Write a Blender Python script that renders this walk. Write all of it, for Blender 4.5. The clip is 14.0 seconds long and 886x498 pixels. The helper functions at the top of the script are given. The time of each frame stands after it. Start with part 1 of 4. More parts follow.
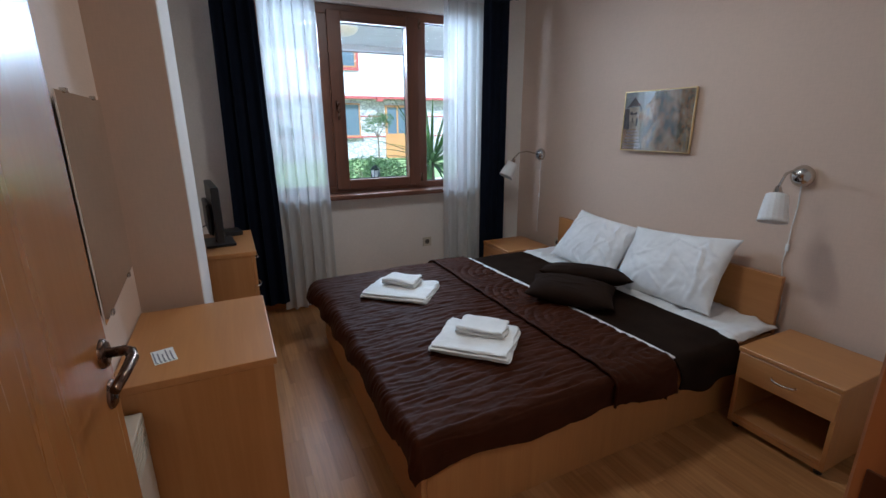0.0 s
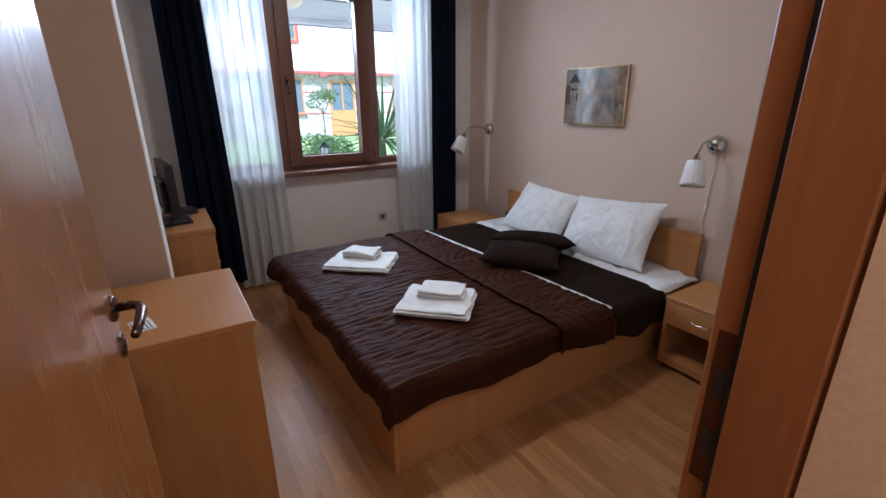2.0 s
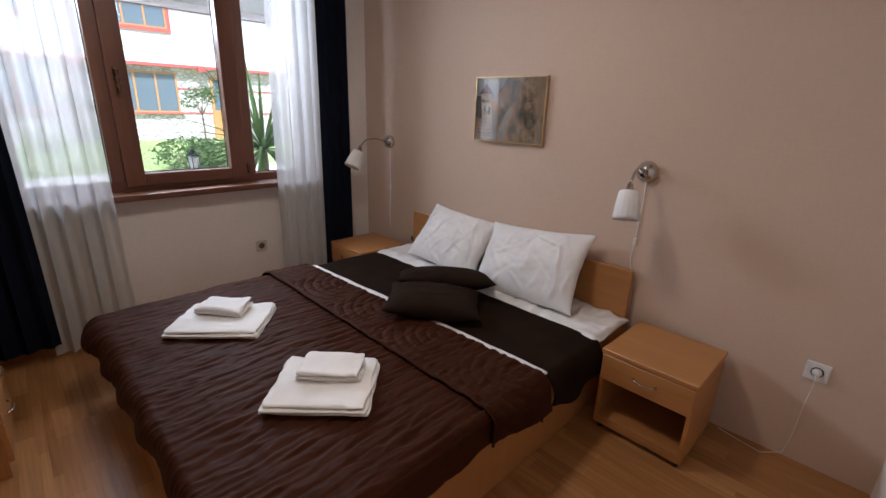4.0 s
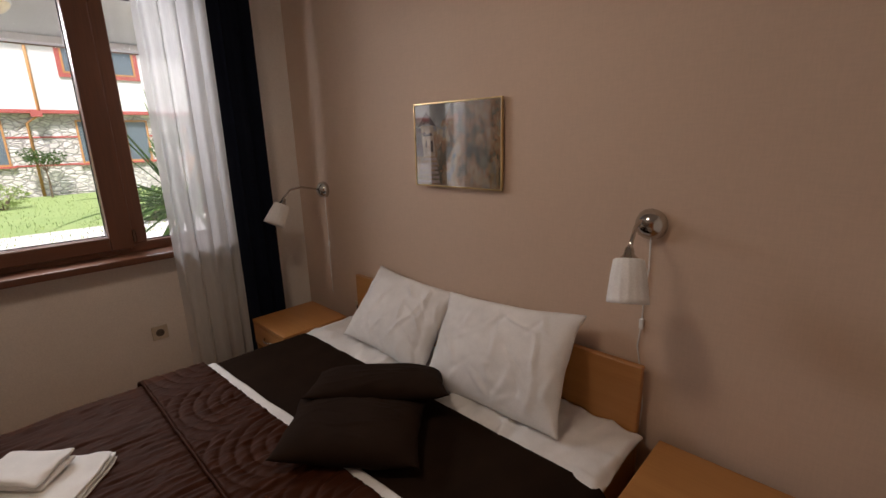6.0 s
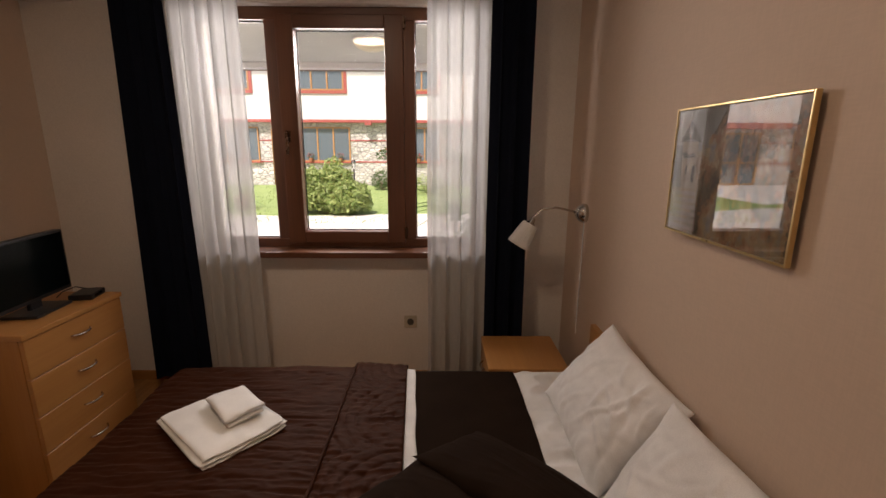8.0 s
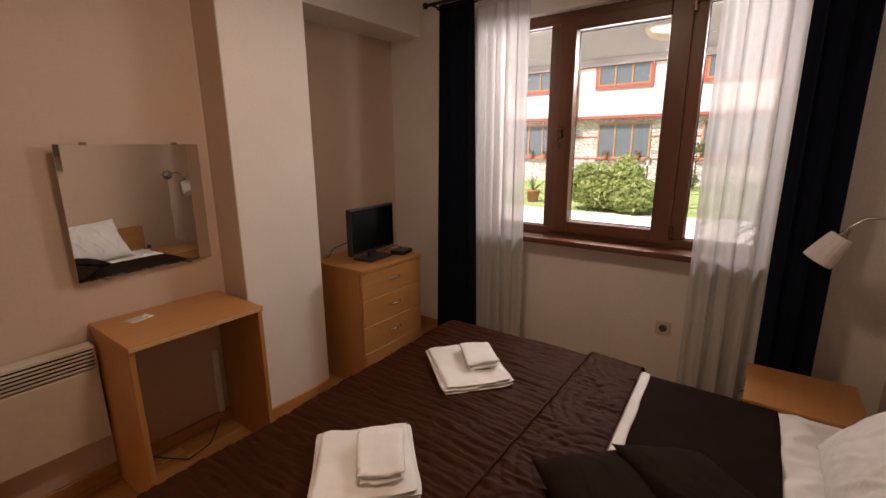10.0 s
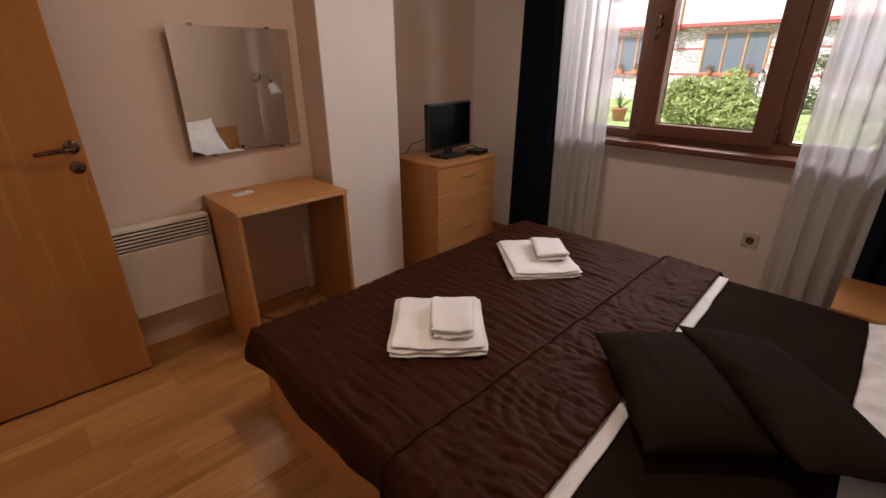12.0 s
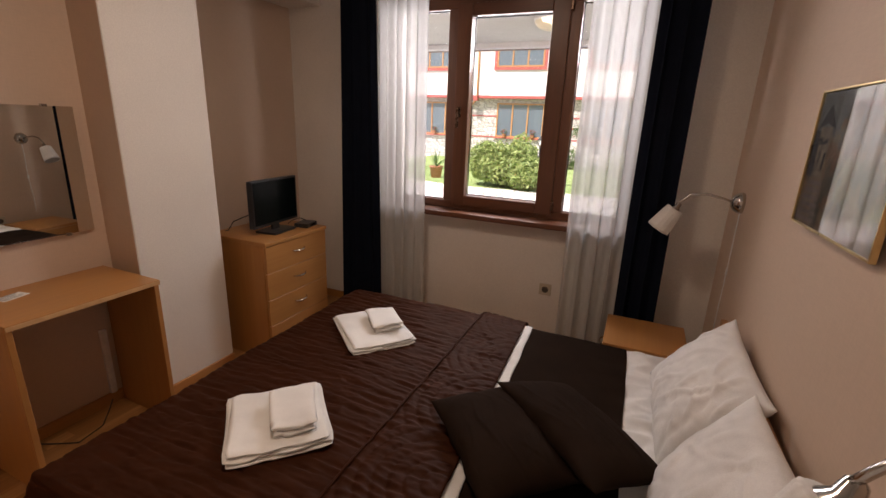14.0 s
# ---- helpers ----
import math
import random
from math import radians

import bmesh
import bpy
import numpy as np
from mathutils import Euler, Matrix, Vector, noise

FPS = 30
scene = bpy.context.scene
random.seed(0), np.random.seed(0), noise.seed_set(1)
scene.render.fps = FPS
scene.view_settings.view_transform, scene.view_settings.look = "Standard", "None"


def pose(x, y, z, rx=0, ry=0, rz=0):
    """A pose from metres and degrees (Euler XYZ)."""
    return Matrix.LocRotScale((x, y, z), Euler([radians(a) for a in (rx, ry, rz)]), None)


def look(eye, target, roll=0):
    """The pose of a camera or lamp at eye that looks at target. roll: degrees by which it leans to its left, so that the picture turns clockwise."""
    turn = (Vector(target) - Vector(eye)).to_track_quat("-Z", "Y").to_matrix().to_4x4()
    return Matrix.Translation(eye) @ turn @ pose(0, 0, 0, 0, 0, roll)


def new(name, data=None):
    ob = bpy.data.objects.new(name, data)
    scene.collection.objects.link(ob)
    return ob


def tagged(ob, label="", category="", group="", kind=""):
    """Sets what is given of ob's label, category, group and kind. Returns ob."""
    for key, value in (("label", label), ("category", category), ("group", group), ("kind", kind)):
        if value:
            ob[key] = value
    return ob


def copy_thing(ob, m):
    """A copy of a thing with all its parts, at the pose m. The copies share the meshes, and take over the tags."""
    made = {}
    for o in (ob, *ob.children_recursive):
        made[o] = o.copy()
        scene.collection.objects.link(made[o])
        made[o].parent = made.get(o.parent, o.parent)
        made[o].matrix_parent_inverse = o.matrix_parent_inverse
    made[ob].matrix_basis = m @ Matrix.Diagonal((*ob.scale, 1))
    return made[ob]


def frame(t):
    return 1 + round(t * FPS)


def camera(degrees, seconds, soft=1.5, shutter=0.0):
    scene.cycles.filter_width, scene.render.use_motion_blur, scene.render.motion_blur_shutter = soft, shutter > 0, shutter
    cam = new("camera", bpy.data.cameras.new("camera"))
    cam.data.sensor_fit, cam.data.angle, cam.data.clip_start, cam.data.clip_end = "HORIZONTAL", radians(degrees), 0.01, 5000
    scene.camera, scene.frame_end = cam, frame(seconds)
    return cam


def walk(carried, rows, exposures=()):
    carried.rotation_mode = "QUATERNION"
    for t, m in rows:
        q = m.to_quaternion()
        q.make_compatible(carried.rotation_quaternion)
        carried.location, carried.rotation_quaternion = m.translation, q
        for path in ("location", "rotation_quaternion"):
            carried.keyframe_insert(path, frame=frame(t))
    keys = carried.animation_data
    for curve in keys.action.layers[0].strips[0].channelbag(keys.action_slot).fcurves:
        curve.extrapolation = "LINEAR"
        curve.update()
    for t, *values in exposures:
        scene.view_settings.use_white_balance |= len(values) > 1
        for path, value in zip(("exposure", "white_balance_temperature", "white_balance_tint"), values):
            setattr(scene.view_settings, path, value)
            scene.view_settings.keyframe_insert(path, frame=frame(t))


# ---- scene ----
cam = camera(90.1, 14.0)
PATH = [
    (0, (0.611, 0.172, 1.425), (1.438, 1.911, 0.883), -0.3),
    (0.5, (0.557, 0.119, 1.421), (1.474, 1.792, 0.819), -1.9),
    (1, (0.523, 0.065, 1.418), (1.457, 1.719, 0.792), -0.9),
    (1.5, (0.513, 0.051, 1.419), (1.477, 1.686, 0.79), -0.8),
    (2, (0.507, 0.061, 1.42), (1.512, 1.669, 0.783), -0.4),
    (2.5, (0.576, 0.152, 1.432), (1.599, 1.746, 0.792), 0.2),
    (3, (0.716, 0.301, 1.441), (1.75, 1.9, 0.828), 0.8),
    (3.5, (0.8, 0.388, 1.432), (1.832, 1.988, 0.819), 1.4),
    (4, (0.869, 0.521, 1.445), (2.216, 1.868, 0.834), 1.9),
    (4.2, (0.909, 0.569, 1.439), (2.393, 1.781, 0.864), -1.7),
    (6.3, (1.725, 0.905, 1.481), (3.053, 2.332, 1.032), -1.1),
    (6.5, (1.818, 0.936, 1.485), (3.042, 2.459, 1.058), -0.1),
    (7, (2.092, 0.971, 1.489), (2.961, 2.723, 1.07), -0.1),
    (7.5, (2.28, 0.998, 1.494), (2.661, 2.912, 1.055), 3.0),
    (8, (2.328, 1.034, 1.506), (2.347, 2.984, 1.062), 0.3),
    (8.5, (2.392, 1.038, 1.508), (2.194, 2.98, 1.073), -0.6),
    (9, (2.517, 1.019, 1.517), (1.94, 2.876, 1.05), 2.4),
    (9.2, (2.531, 0.993, 1.519), (1.798, 2.792, 1.045), 1.6),
    (11.3, (2.586, 0.889, 1.378), (1.215, 2.225, 0.801), -0.1),
    (11.5, (2.6, 0.871, 1.361), (1.248, 2.185, 0.693), -0.3),
    (12, (2.594, 0.842, 1.35), (1.277, 2.132, 0.572), -0.2),
    (12.5, (2.612, 0.842, 1.341), (1.376, 2.195, 0.54), -0.1),
    (13, (2.629, 0.83, 1.418), (1.578, 2.345, 0.644), 0.9),
    (13.5, (2.629, 0.807, 1.487), (1.805, 2.511, 0.841), 2.6),
    (14, (2.632, 0.8, 1.505), (1.869, 2.563, 0.95), 2.2),
]

# ---- world, sun, exposure ----
EXPOSURES = [(0.0, 0.74, 4850, 5), (1.0, 1.02, 4880, 9), (3.0, 0.95, 5180, 11), (4.2, 0.88, 5750, 16), (6.3, 0.22, 6800, 19), (9.0, 0.33, 7600, 24), (11.5, 0.7, 7050, 28), (12.5, 0.66, 6600, 23), (14.0, 0.56, 7050, 23)]
walk(cam, [(t, look(eye, target, roll)) for t, eye, target, roll in PATH], EXPOSURES)

SUN_EL, SUN_AZ = 58.0, 200.0
world = bpy.data.worlds.new("world")
scene.world = world
world.use_nodes = True
wn = world.node_tree
sky = wn.nodes.new("ShaderNodeTexSky")
sky.sky_type = "NISHITA"
sky.sun_disc = False
sky.sun_elevation, sky.sun_rotation = radians(SUN_EL), radians(SUN_AZ)
sky.air_density, sky.dust_density = 1.0, 3.0
wn.links.new(sky.outputs[0], wn.nodes["Background"].inputs[0])
wn.nodes["Background"].inputs[1].default_value = 0.15

sun_data = bpy.data.lights.new("sun", "SUN")
sun_data.energy, sun_data.angle, sun_data.color = 5.0, radians(4.0), (1.0, 0.985, 0.96)
sun_ob = new("sun", sun_data)
az, el = radians(SUN_AZ), radians(SUN_EL)
sun_ob.matrix_world = look((math.sin(az) * math.cos(el) * 40, math.cos(az) * math.cos(el) * 40, math.sin(el) * 40), (0, 0, 0))

# area lamp added outside, under the porch ceiling, standing in for sky light
day_data = bpy.data.lights.new("window_daylight", "AREA")
day_data.shape, day_data.size, day_data.size_y, day_data.energy = "RECTANGLE", 2.2, 0.34, 44.0
day_data.color = (0.93, 0.97, 1.0)
day_ob = new("window_daylight", day_data)
day_ob.matrix_world = look((1.78, 4.55, 2.12), (1.75, 2.4, 1.0))
# lit ceiling lamp in the middle of the bedroom
lamp_data = bpy.data.lights.new("ceiling_lamp_light", "AREA")
lamp_data.shape, lamp_data.size, lamp_data.energy, lamp_data.color = "DISK", 0.34, 7.5, (1.0, 0.84, 0.66)
lamp_ob = new("ceiling_lamp_light", lamp_data)
lamp_ob.matrix_world = look((1.65, 1.95, 2.53), (1.65, 1.95, 0.0))
# unseen warm fill light added behind the camera to brighten hall and doorway
hall_data = bpy.data.lights.new("hall_fill_light", "AREA")
hall_data.shape, hall_data.size, hall_data.energy, hall_data.color = "DISK", 0.28, 6.5, (1.0, 0.83, 0.64)
hall_ob = new("hall_fill_light", hall_data)
hall_ob.matrix_world = look((0.6, -0.5, 2.62), (0.6, -0.5, 0.0))


# ---- materials ----
def material(name, rough=0.6, metal=0.0):
    m = bpy.data.materials.new(name)
    m.use_nodes = True
    b = m.node_tree.nodes["Principled BSDF"]
    b.inputs["Roughness"].default_value, b.inputs["Metallic"].default_value = rough, metal
    return m, m.node_tree, b


def node(t, kind, **values):
    n = t.nodes.new(kind)
    for k, v in values.items():
        n.inputs[k.replace("_", " ")].default_value = v
    return n


def coords(t, scale=(1, 1, 1), turn=(0, 0, 0), source="Object"):
    c, m = t.nodes.new("ShaderNodeTexCoord"), t.nodes.new("ShaderNodeMapping")
    m.inputs["Scale"].default_value, m.inputs["Rotation"].default_value = scale, turn
    t.links.new(c.outputs[source], m.inputs[0])
    return m.outputs[0]


def ramp(t, fac, *stops):
    r = t.nodes.new("ShaderNodeValToRGB")
    while len(r.color_ramp.elements) < len(stops):
        r.color_ramp.elements.new(0.5)
    for e, (p, c) in zip(r.color_ramp.elements, stops):
        e.position, e.color = p, (*c, 1)
    t.links.new(fac, r.inputs[0])
    return r.outputs[0]


def blend(t, fac, a, b, mode="MIX"):
    m = t.nodes.new("ShaderNodeMix")
    m.data_type, m.blend_type = "RGBA", mode
    for s, v in ((m.inputs[0], fac), (m.inputs[6], a), (m.inputs[7], b)):
        if isinstance(v, (int, float)):
            s.default_value = v
        elif isinstance(v, tuple):
            s.default_value = (*v, 1)
        else:
            t.links.new(v, s)
    return m.outputs[2]


def bump(t, b, height, strength=0.3, distance=0.002):
    n = node(t, "ShaderNodeBump", Strength=strength, Distance=distance)
    t.links.new(height, n.inputs["Height"])
    t.links.new(n.outputs[0], b.inputs["Normal"])


def tint(c, k):
    return tuple(min(1, max(0, v * k)) for v in c)


def plaster(name, col, relief=0.25):
    m, t, b = material(name, 0.82)
    big = node(t, "ShaderNodeTexNoise", Scale=1.7, Detail=4.0)
    t.links.new(coords(t), big.inputs[0])
    fine = node(t, "ShaderNodeTexNoise", Scale=160.0, Detail=3.0)
    t.links.new(coords(t), fine.inputs[0])
    base = ramp(t, big.outputs[0], (0.3, tint(col, 0.94)), (0.7, tint(col, 1.05)))
    t.links.new(blend(t, 0.12, base, ramp(t, fine.outputs[0], (0.35, tint(col, 0.6)), (0.65, tint(col, 1.3)))), b.inputs[0])
    mid = node(t, "ShaderNodeTexNoise", Scale=45.0, Detail=5.0)
    t.links.new(coords(t), mid.inputs[0])
    bump(t, b, mid.outputs[0], relief, 0.002)
    return m


def wallpaper(name, col):
    m, t, b = material(name, 0.7)
    big = node(t, "ShaderNodeTexNoise", Scale=1.1, Detail=5.0)
    t.links.new(coords(t), big.inputs[0])
    weave = node(t, "ShaderNodeTexNoise", Scale=220.0, Detail=2.0)
    t.links.new(coords(t, (1, 1, 0.12)), weave.inputs[0])
    cross = node(t, "ShaderNodeTexNoise", Scale=220.0, Detail=2.0)
    t.links.new(coords(t, (0.12, 0.12, 1)), cross.inputs[0])
    mixw = blend(t, 0.5, weave.outputs[0], cross.outputs[0])
    base = ramp(t, big.outputs[0], (0.3, tint(col, 0.95)), (0.7, tint(col, 1.04)))
    t.links.new(blend(t, 0.09, base, ramp(t, mixw, (0.4, tint(col, 0.72)), (0.6, tint(col, 1.22)))), b.inputs[0])
    bump(t, b, mixw, 0.16, 0.001)
    return m


def wood(name, dark, light, axis="z", rough=0.35, grain=1.0, per_object=False, coat=0.0, spec=0.5):
    m, t, b = material(name, rough)
    s = {"x": (0.6, 14, 14), "y": (14, 0.6, 14), "z": (14, 14, 0.6)}[axis]
    co = coords(t, s)
    if per_object:
        info = t.nodes.new("ShaderNodeObjectInfo")
        off = t.nodes.new("ShaderNodeVectorMath")
        off.operation = "ADD"
        mul = t.nodes.new("ShaderNodeMath")
        mul.operation = "MULTIPLY"
        mul.inputs[1].default_value = 37.0
        t.links.new(info.outputs["Random"], mul.inputs[0])
        t.links.new(co, off.inputs[0])
        t.links.new(mul.outputs[0], off.inputs[1])
        co = off.outputs[0]
    n1 = node(t, "ShaderNodeTexNoise", Scale=1.6 * grain, Detail=6.0, Distortion=0.6)
    n2 = node(t, "ShaderNodeTexNoise", Scale=9.0 * grain, Detail=3.0)
    t.links.new(co, n1.inputs[0])
    t.links.new(co, n2.inputs[0])
    mixn = blend(t, 0.35, n1.outputs[0], n2.outputs[0])
    c = ramp(t, mixn, (0.32, dark), (0.66, light))
    if per_object:
        v = ramp(t, info.outputs["Random"], (0.0, (0.84, 0.84, 0.84)), (1.0, (1.1, 1.1, 1.1)))
        c = blend(t, 1.0, c, v, "MULTIPLY")
    t.links.new(c, b.inputs[0])
    rr = t.nodes.new("ShaderNodeMapRange")
    rr.inputs[3].default_value, rr.inputs[4].default_value = rough - 0.05, rough + 0.1
    t.links.new(n1.outputs[0], rr.inputs[0])
    t.links.new(rr.outputs[0], b.inputs["Roughness"])
    b.inputs["Coat Weight"].default_value = coat
    b.inputs["Coat Roughness"].default_value = 0.12
    bump(t, b, n2.outputs[0], 0.06, 0.001)
    return m


def laminate(name):
    """Beech laminate: each board carries strips of differing tone."""
    m, t, b = material(name, 0.32)
    info = t.nodes.new("ShaderNodeObjectInfo")
    co = coords(t)
    brick = t.nodes.new("ShaderNodeTexBrick")
    brick.inputs["Scale"].default_value = 1.0
    brick.inputs["Mortar Size"].default_value = 0.0006
    brick.inputs["Brick Width"].default_value, brick.inputs["Row Height"].default_value = 0.42, 0.064
    brick.inputs["Color1"].default_value, brick.inputs["Color2"].default_value = (0, 0, 0, 1), (1, 1, 1, 1)
    brick.inputs["Mortar"].default_value = (0.3, 0.3, 0.3, 1)
    brick.offset = 0.37
    turn = t.nodes.new("ShaderNodeMapping")
    turn.inputs["Rotation"].default_value = (0, 0, radians(90))
    t.links.new(co, turn.inputs[0])
    add = t.nodes.new("ShaderNodeVectorMath")
    add.operation = "ADD"
    mul = t.nodes.new("ShaderNodeMath")
    mul.operation = "MULTIPLY"
    mul.inputs[1].default_value = 23.0
    t.links.new(info.outputs["Random"], mul.inputs[0])
    comb = t.nodes.new("ShaderNodeCombineXYZ")
    t.links.new(mul.outputs[0], comb.inputs[0])
    t.links.new(turn.outputs[0], add.inputs[0])
    t.links.new(comb.outputs[0], add.inputs[1])
    t.links.new(add.outputs[0], brick.inputs[0])
    strip = ramp(t, brick.outputs[0], (0.0, (0.33, 0.15, 0.045)), (0.5, (0.4, 0.195, 0.067)), (1.0, (0.48, 0.255, 0.095)))
    g = node(t, "ShaderNodeTexNoise", Scale=3.0, Detail=6.0, Distortion=0.5)
    sc = t.nodes.new("ShaderNodeMapping")
    sc.inputs["Scale"].default_value = (1.0, 22.0, 1.0)
    t.links.new(add.outputs[0], sc.inputs[0])
    t.links.new(sc.outputs[0], g.inputs[0])
    grain = ramp(t, g.outputs[0], (0.3, (0.8, 0.78, 0.75)), (0.7, (1.1, 1.1, 1.1)))
    t.links.new(blend(t, 1.0, strip, grain, "MULTIPLY"), b.inputs[0])
    w = node(t, "ShaderNodeTexNoise", Scale=5.0, Detail=4.0)
    t.links.new(co, w.inputs[0])
    rr = t.nodes.new("ShaderNodeMapRange")
    rr.inputs[3].default_value, rr.inputs[4].default_value = 0.26, 0.42
    t.links.new(w.outputs[0], rr.inputs[0])
    t.links.new(rr.outputs[0], b.inputs["Roughness"])
    bump(t, b, g.outputs[0], 0.05, 0.001)
    return m


def cloth(name, col, rough=0.9, scale=260.0, sheen=0.2, wrinkle=0.3, mottled=0.0, spec=0.15):
    m, t, b = material(name, rough)
    w = node(t, "ShaderNodeTexNoise", Scale=scale, Detail=2.0)
    t.links.new(coords(t), w.inputs[0])
    big = node(t, "ShaderNodeTexNoise", Scale=9.0, Detail=5.0)
    t.links.new(coords(t), big.inputs[0])
    base = ramp(t, big.outputs[0], (0.3, tint(col, 0.9 - mottled)), (0.7, tint(col, 1.08 + mottled)))
    t.links.new(blend(t, 0.2, base, ramp(t, w.outputs[0], (0.3, tint(col, 0.7)), (0.7, tint(col, 1.25)))), b.inputs[0])
    b.inputs["Sheen Weight"].default_value = sheen
    b.inputs["Sheen Roughness"].default_value = 0.5
    b.inputs["Specular IOR Level"].default_value = spec
    bump(t, b, blend(t, 0.5, w.outputs[0], big.outputs[0]), wrinkle, 0.002)
    return m


def sheer(name):
    m, t, b = material(name, 0.9)
    out = t.nodes["Material Output"]
    d, tr, cl = (t.nodes.new("ShaderNodeBsdf" + k) for k in ("Diffuse", "Translucent", "Transparent"))
    w = node(t, "ShaderNodeTexNoise", Scale=240.0, Detail=1.0)
    t.links.new(coords(t, (1, 1, 0.08)), w.inputs[0])
    c = ramp(t, w.outputs[0], (0.3, (0.8, 0.8, 0.78)), (0.7, (0.86, 0.86, 0.84)))
    t.links.new(c, d.inputs[0])
    t.links.new(ramp(t, w.outputs[0], (0.3, (0.6, 0.61, 0.62)), (0.7, (0.66, 0.67, 0.68))), tr.inputs[0])
    a, e = t.nodes.new("ShaderNodeMixShader"), t.nodes.new("ShaderNodeMixShader")
    a.inputs[0].default_value, e.inputs[0].default_value = 0.42, 0.2
    t.links.new(d.outputs[0], a.inputs[1])
    t.links.new(tr.outputs[0], a.inputs[2])
    t.links.new(a.outputs[0], e.inputs[1])
    t.links.new(cl.outputs[0], e.inputs[2])
    t.links.new(e.outputs[0], out.inputs[0])
    return m


def plain(name, col, rough=0.5, metal=0.0, wear=0.08):
    m, t, b = material(name, rough, metal)
    n = node(t, "ShaderNodeTexNoise", Scale=30.0, Detail=4.0)
    t.links.new(coords(t), n.inputs[0])
    t.links.new(ramp(t, n.outputs[0], (0.3, tint(col, 1 - wear)), (0.7, tint(col, 1 + wear))), b.inputs[0])
    rr = t.nodes.new("ShaderNodeMapRange")
    rr.inputs[3].default_value, rr.inputs[4].default_value = max(0.02, rough - 0.04), rough + 0.06
    t.links.new(n.outputs[0], rr.inputs[0])
    t.links.new(rr.outputs[0], b.inputs["Roughness"])
    return m


def glass(name, base=0.03, power=4.0):
    m, t, b = material(name, 0.0)
    out = t.nodes["Material Output"]
    g, cl = t.nodes.new("ShaderNodeBsdfGlossy"), t.nodes.new("ShaderNodeBsdfTransparent")
    g.inputs["Roughness"].default_value = 0.01
    lw = t.nodes.new("ShaderNodeLayerWeight")
    lw.inputs[0].default_value = 0.5
    pw = t.nodes.new("ShaderNodeMath")
    pw.operation = "POWER"
    pw.inputs[1].default_value = power
    t.links.new(lw.outputs["Facing"], pw.inputs[0])
    f = t.nodes.new("ShaderNodeMapRange")
    f.inputs[3].default_value, f.inputs[4].default_value = base, 0.8
    t.links.new(pw.outputs[0], f.inputs[0])
    mx = t.nodes.new("ShaderNodeMixShader")
    t.links.new(f.outputs[0], mx.inputs[0])
    t.links.new(cl.outputs[0], mx.inputs[1])
    t.links.new(g.outputs[0], mx.inputs[2])
    t.links.new(mx.outputs[0], out.inputs[0])
    return m


def painting(name):
    """Autumn landscape print: dark trees and a pale house among ochre and green, under glossy glass."""
    m, t, b = material(name, 0.45)
    co = coords(t)
    dab = node(t, "ShaderNodeTexVoronoi", Scale=120.0)
    t.links.new(coords(t, (1, 1, 0.7)), dab.inputs[0])
    n1 = node(t, "ShaderNodeTexNoise", Scale=13.0, Detail=5.0, Roughness=0.7)
    n2 = node(t, "ShaderNodeTexNoise", Scale=17.0, Detail=5.0, Roughness=0.75)
    for n in (n1, n2):
        t.links.new(dab.outputs["Position"], n.inputs[0])
    a = ramp(t, n1.outputs[0], (0.34, (0.012, 0.016, 0.012)), (0.44, (0.06, 0.07, 0.03)), (0.5, (0.3, 0.13, 0.04)), (0.56, (0.34, 0.26, 0.13)), (0.66, (0.12, 0.17, 0.22)))
    c = ramp(t, n2.outputs[0], (0.36, (0.012, 0.012, 0.01)), (0.5, (0.13, 0.08, 0.035)), (0.6, (0.3, 0.25, 0.18)), (0.68, (0.08, 0.12, 0.07)))
    t.links.new(blend(t, 0.4, a, c), b.inputs[0])
    return m


def stone_wall(name):
    m, t, b = material(name, 0.85)
    v = t.nodes.new("ShaderNodeTexVoronoi")
    v.feature = "DISTANCE_TO_EDGE"
    v.inputs["Scale"].default_value = 4.2
    cell = node(t, "ShaderNodeTexVoronoi", Scale=4.2)
    co = coords(t, (1, 1, 1.7))
    t.links.new(co, v.inputs[0])
    t.links.new(co, cell.inputs[0])
    n = node(t, "ShaderNodeTexNoise", Scale=14.0, Detail=5.0)
    t.links.new(co, n.inputs[0])
    sep = t.nodes.new("ShaderNodeSeparateColor")
    t.links.new(cell.outputs["Color"], sep.inputs[0])
    s = ramp(t, sep.outputs[0], (0.0, (0.5, 0.47, 0.43)), (0.5, (0.64, 0.61, 0.57)), (1.0, (0.74, 0.72, 0.68)))
    s = blend(t, 0.3, s, ramp(t, n.outputs[0], (0.3, (0.45, 0.43, 0.4)), (0.7, (0.76, 0.74, 0.71))))
    edge = ramp(t, v.outputs["Distance"], (0.02, (0.55, 0.55, 0.55)), (0.09, (1, 1, 1)))
    t.links.new(blend(t, 1.0, s, edge, "MULTIPLY"), b.inputs[0])
    bump(t, b, ramp(t, v.outputs["Distance"], (0.0, (0, 0, 0)), (0.15, (1, 1, 1))), 0.8, 0.03)
    return m


def ground_mat(name, c1, c2, scale, rough=0.9):
    m, t, b = material(name, rough)
    n, k = node(t, "ShaderNodeTexNoise", Scale=scale, Detail=6.0), node(t, "ShaderNodeTexNoise", Scale=scale * 14, Detail=3.0)
    t.links.new(coords(t), n.inputs[0])
    t.links.new(coords(t), k.inputs[0])
    t.links.new(ramp(t, blend(t, 0.5, n.outputs[0], k.outputs[0]), (0.35, c1), (0.65, c2)), b.inputs[0])
    bump(t, b, k.outputs[0], 0.5, 0.02)
    return m


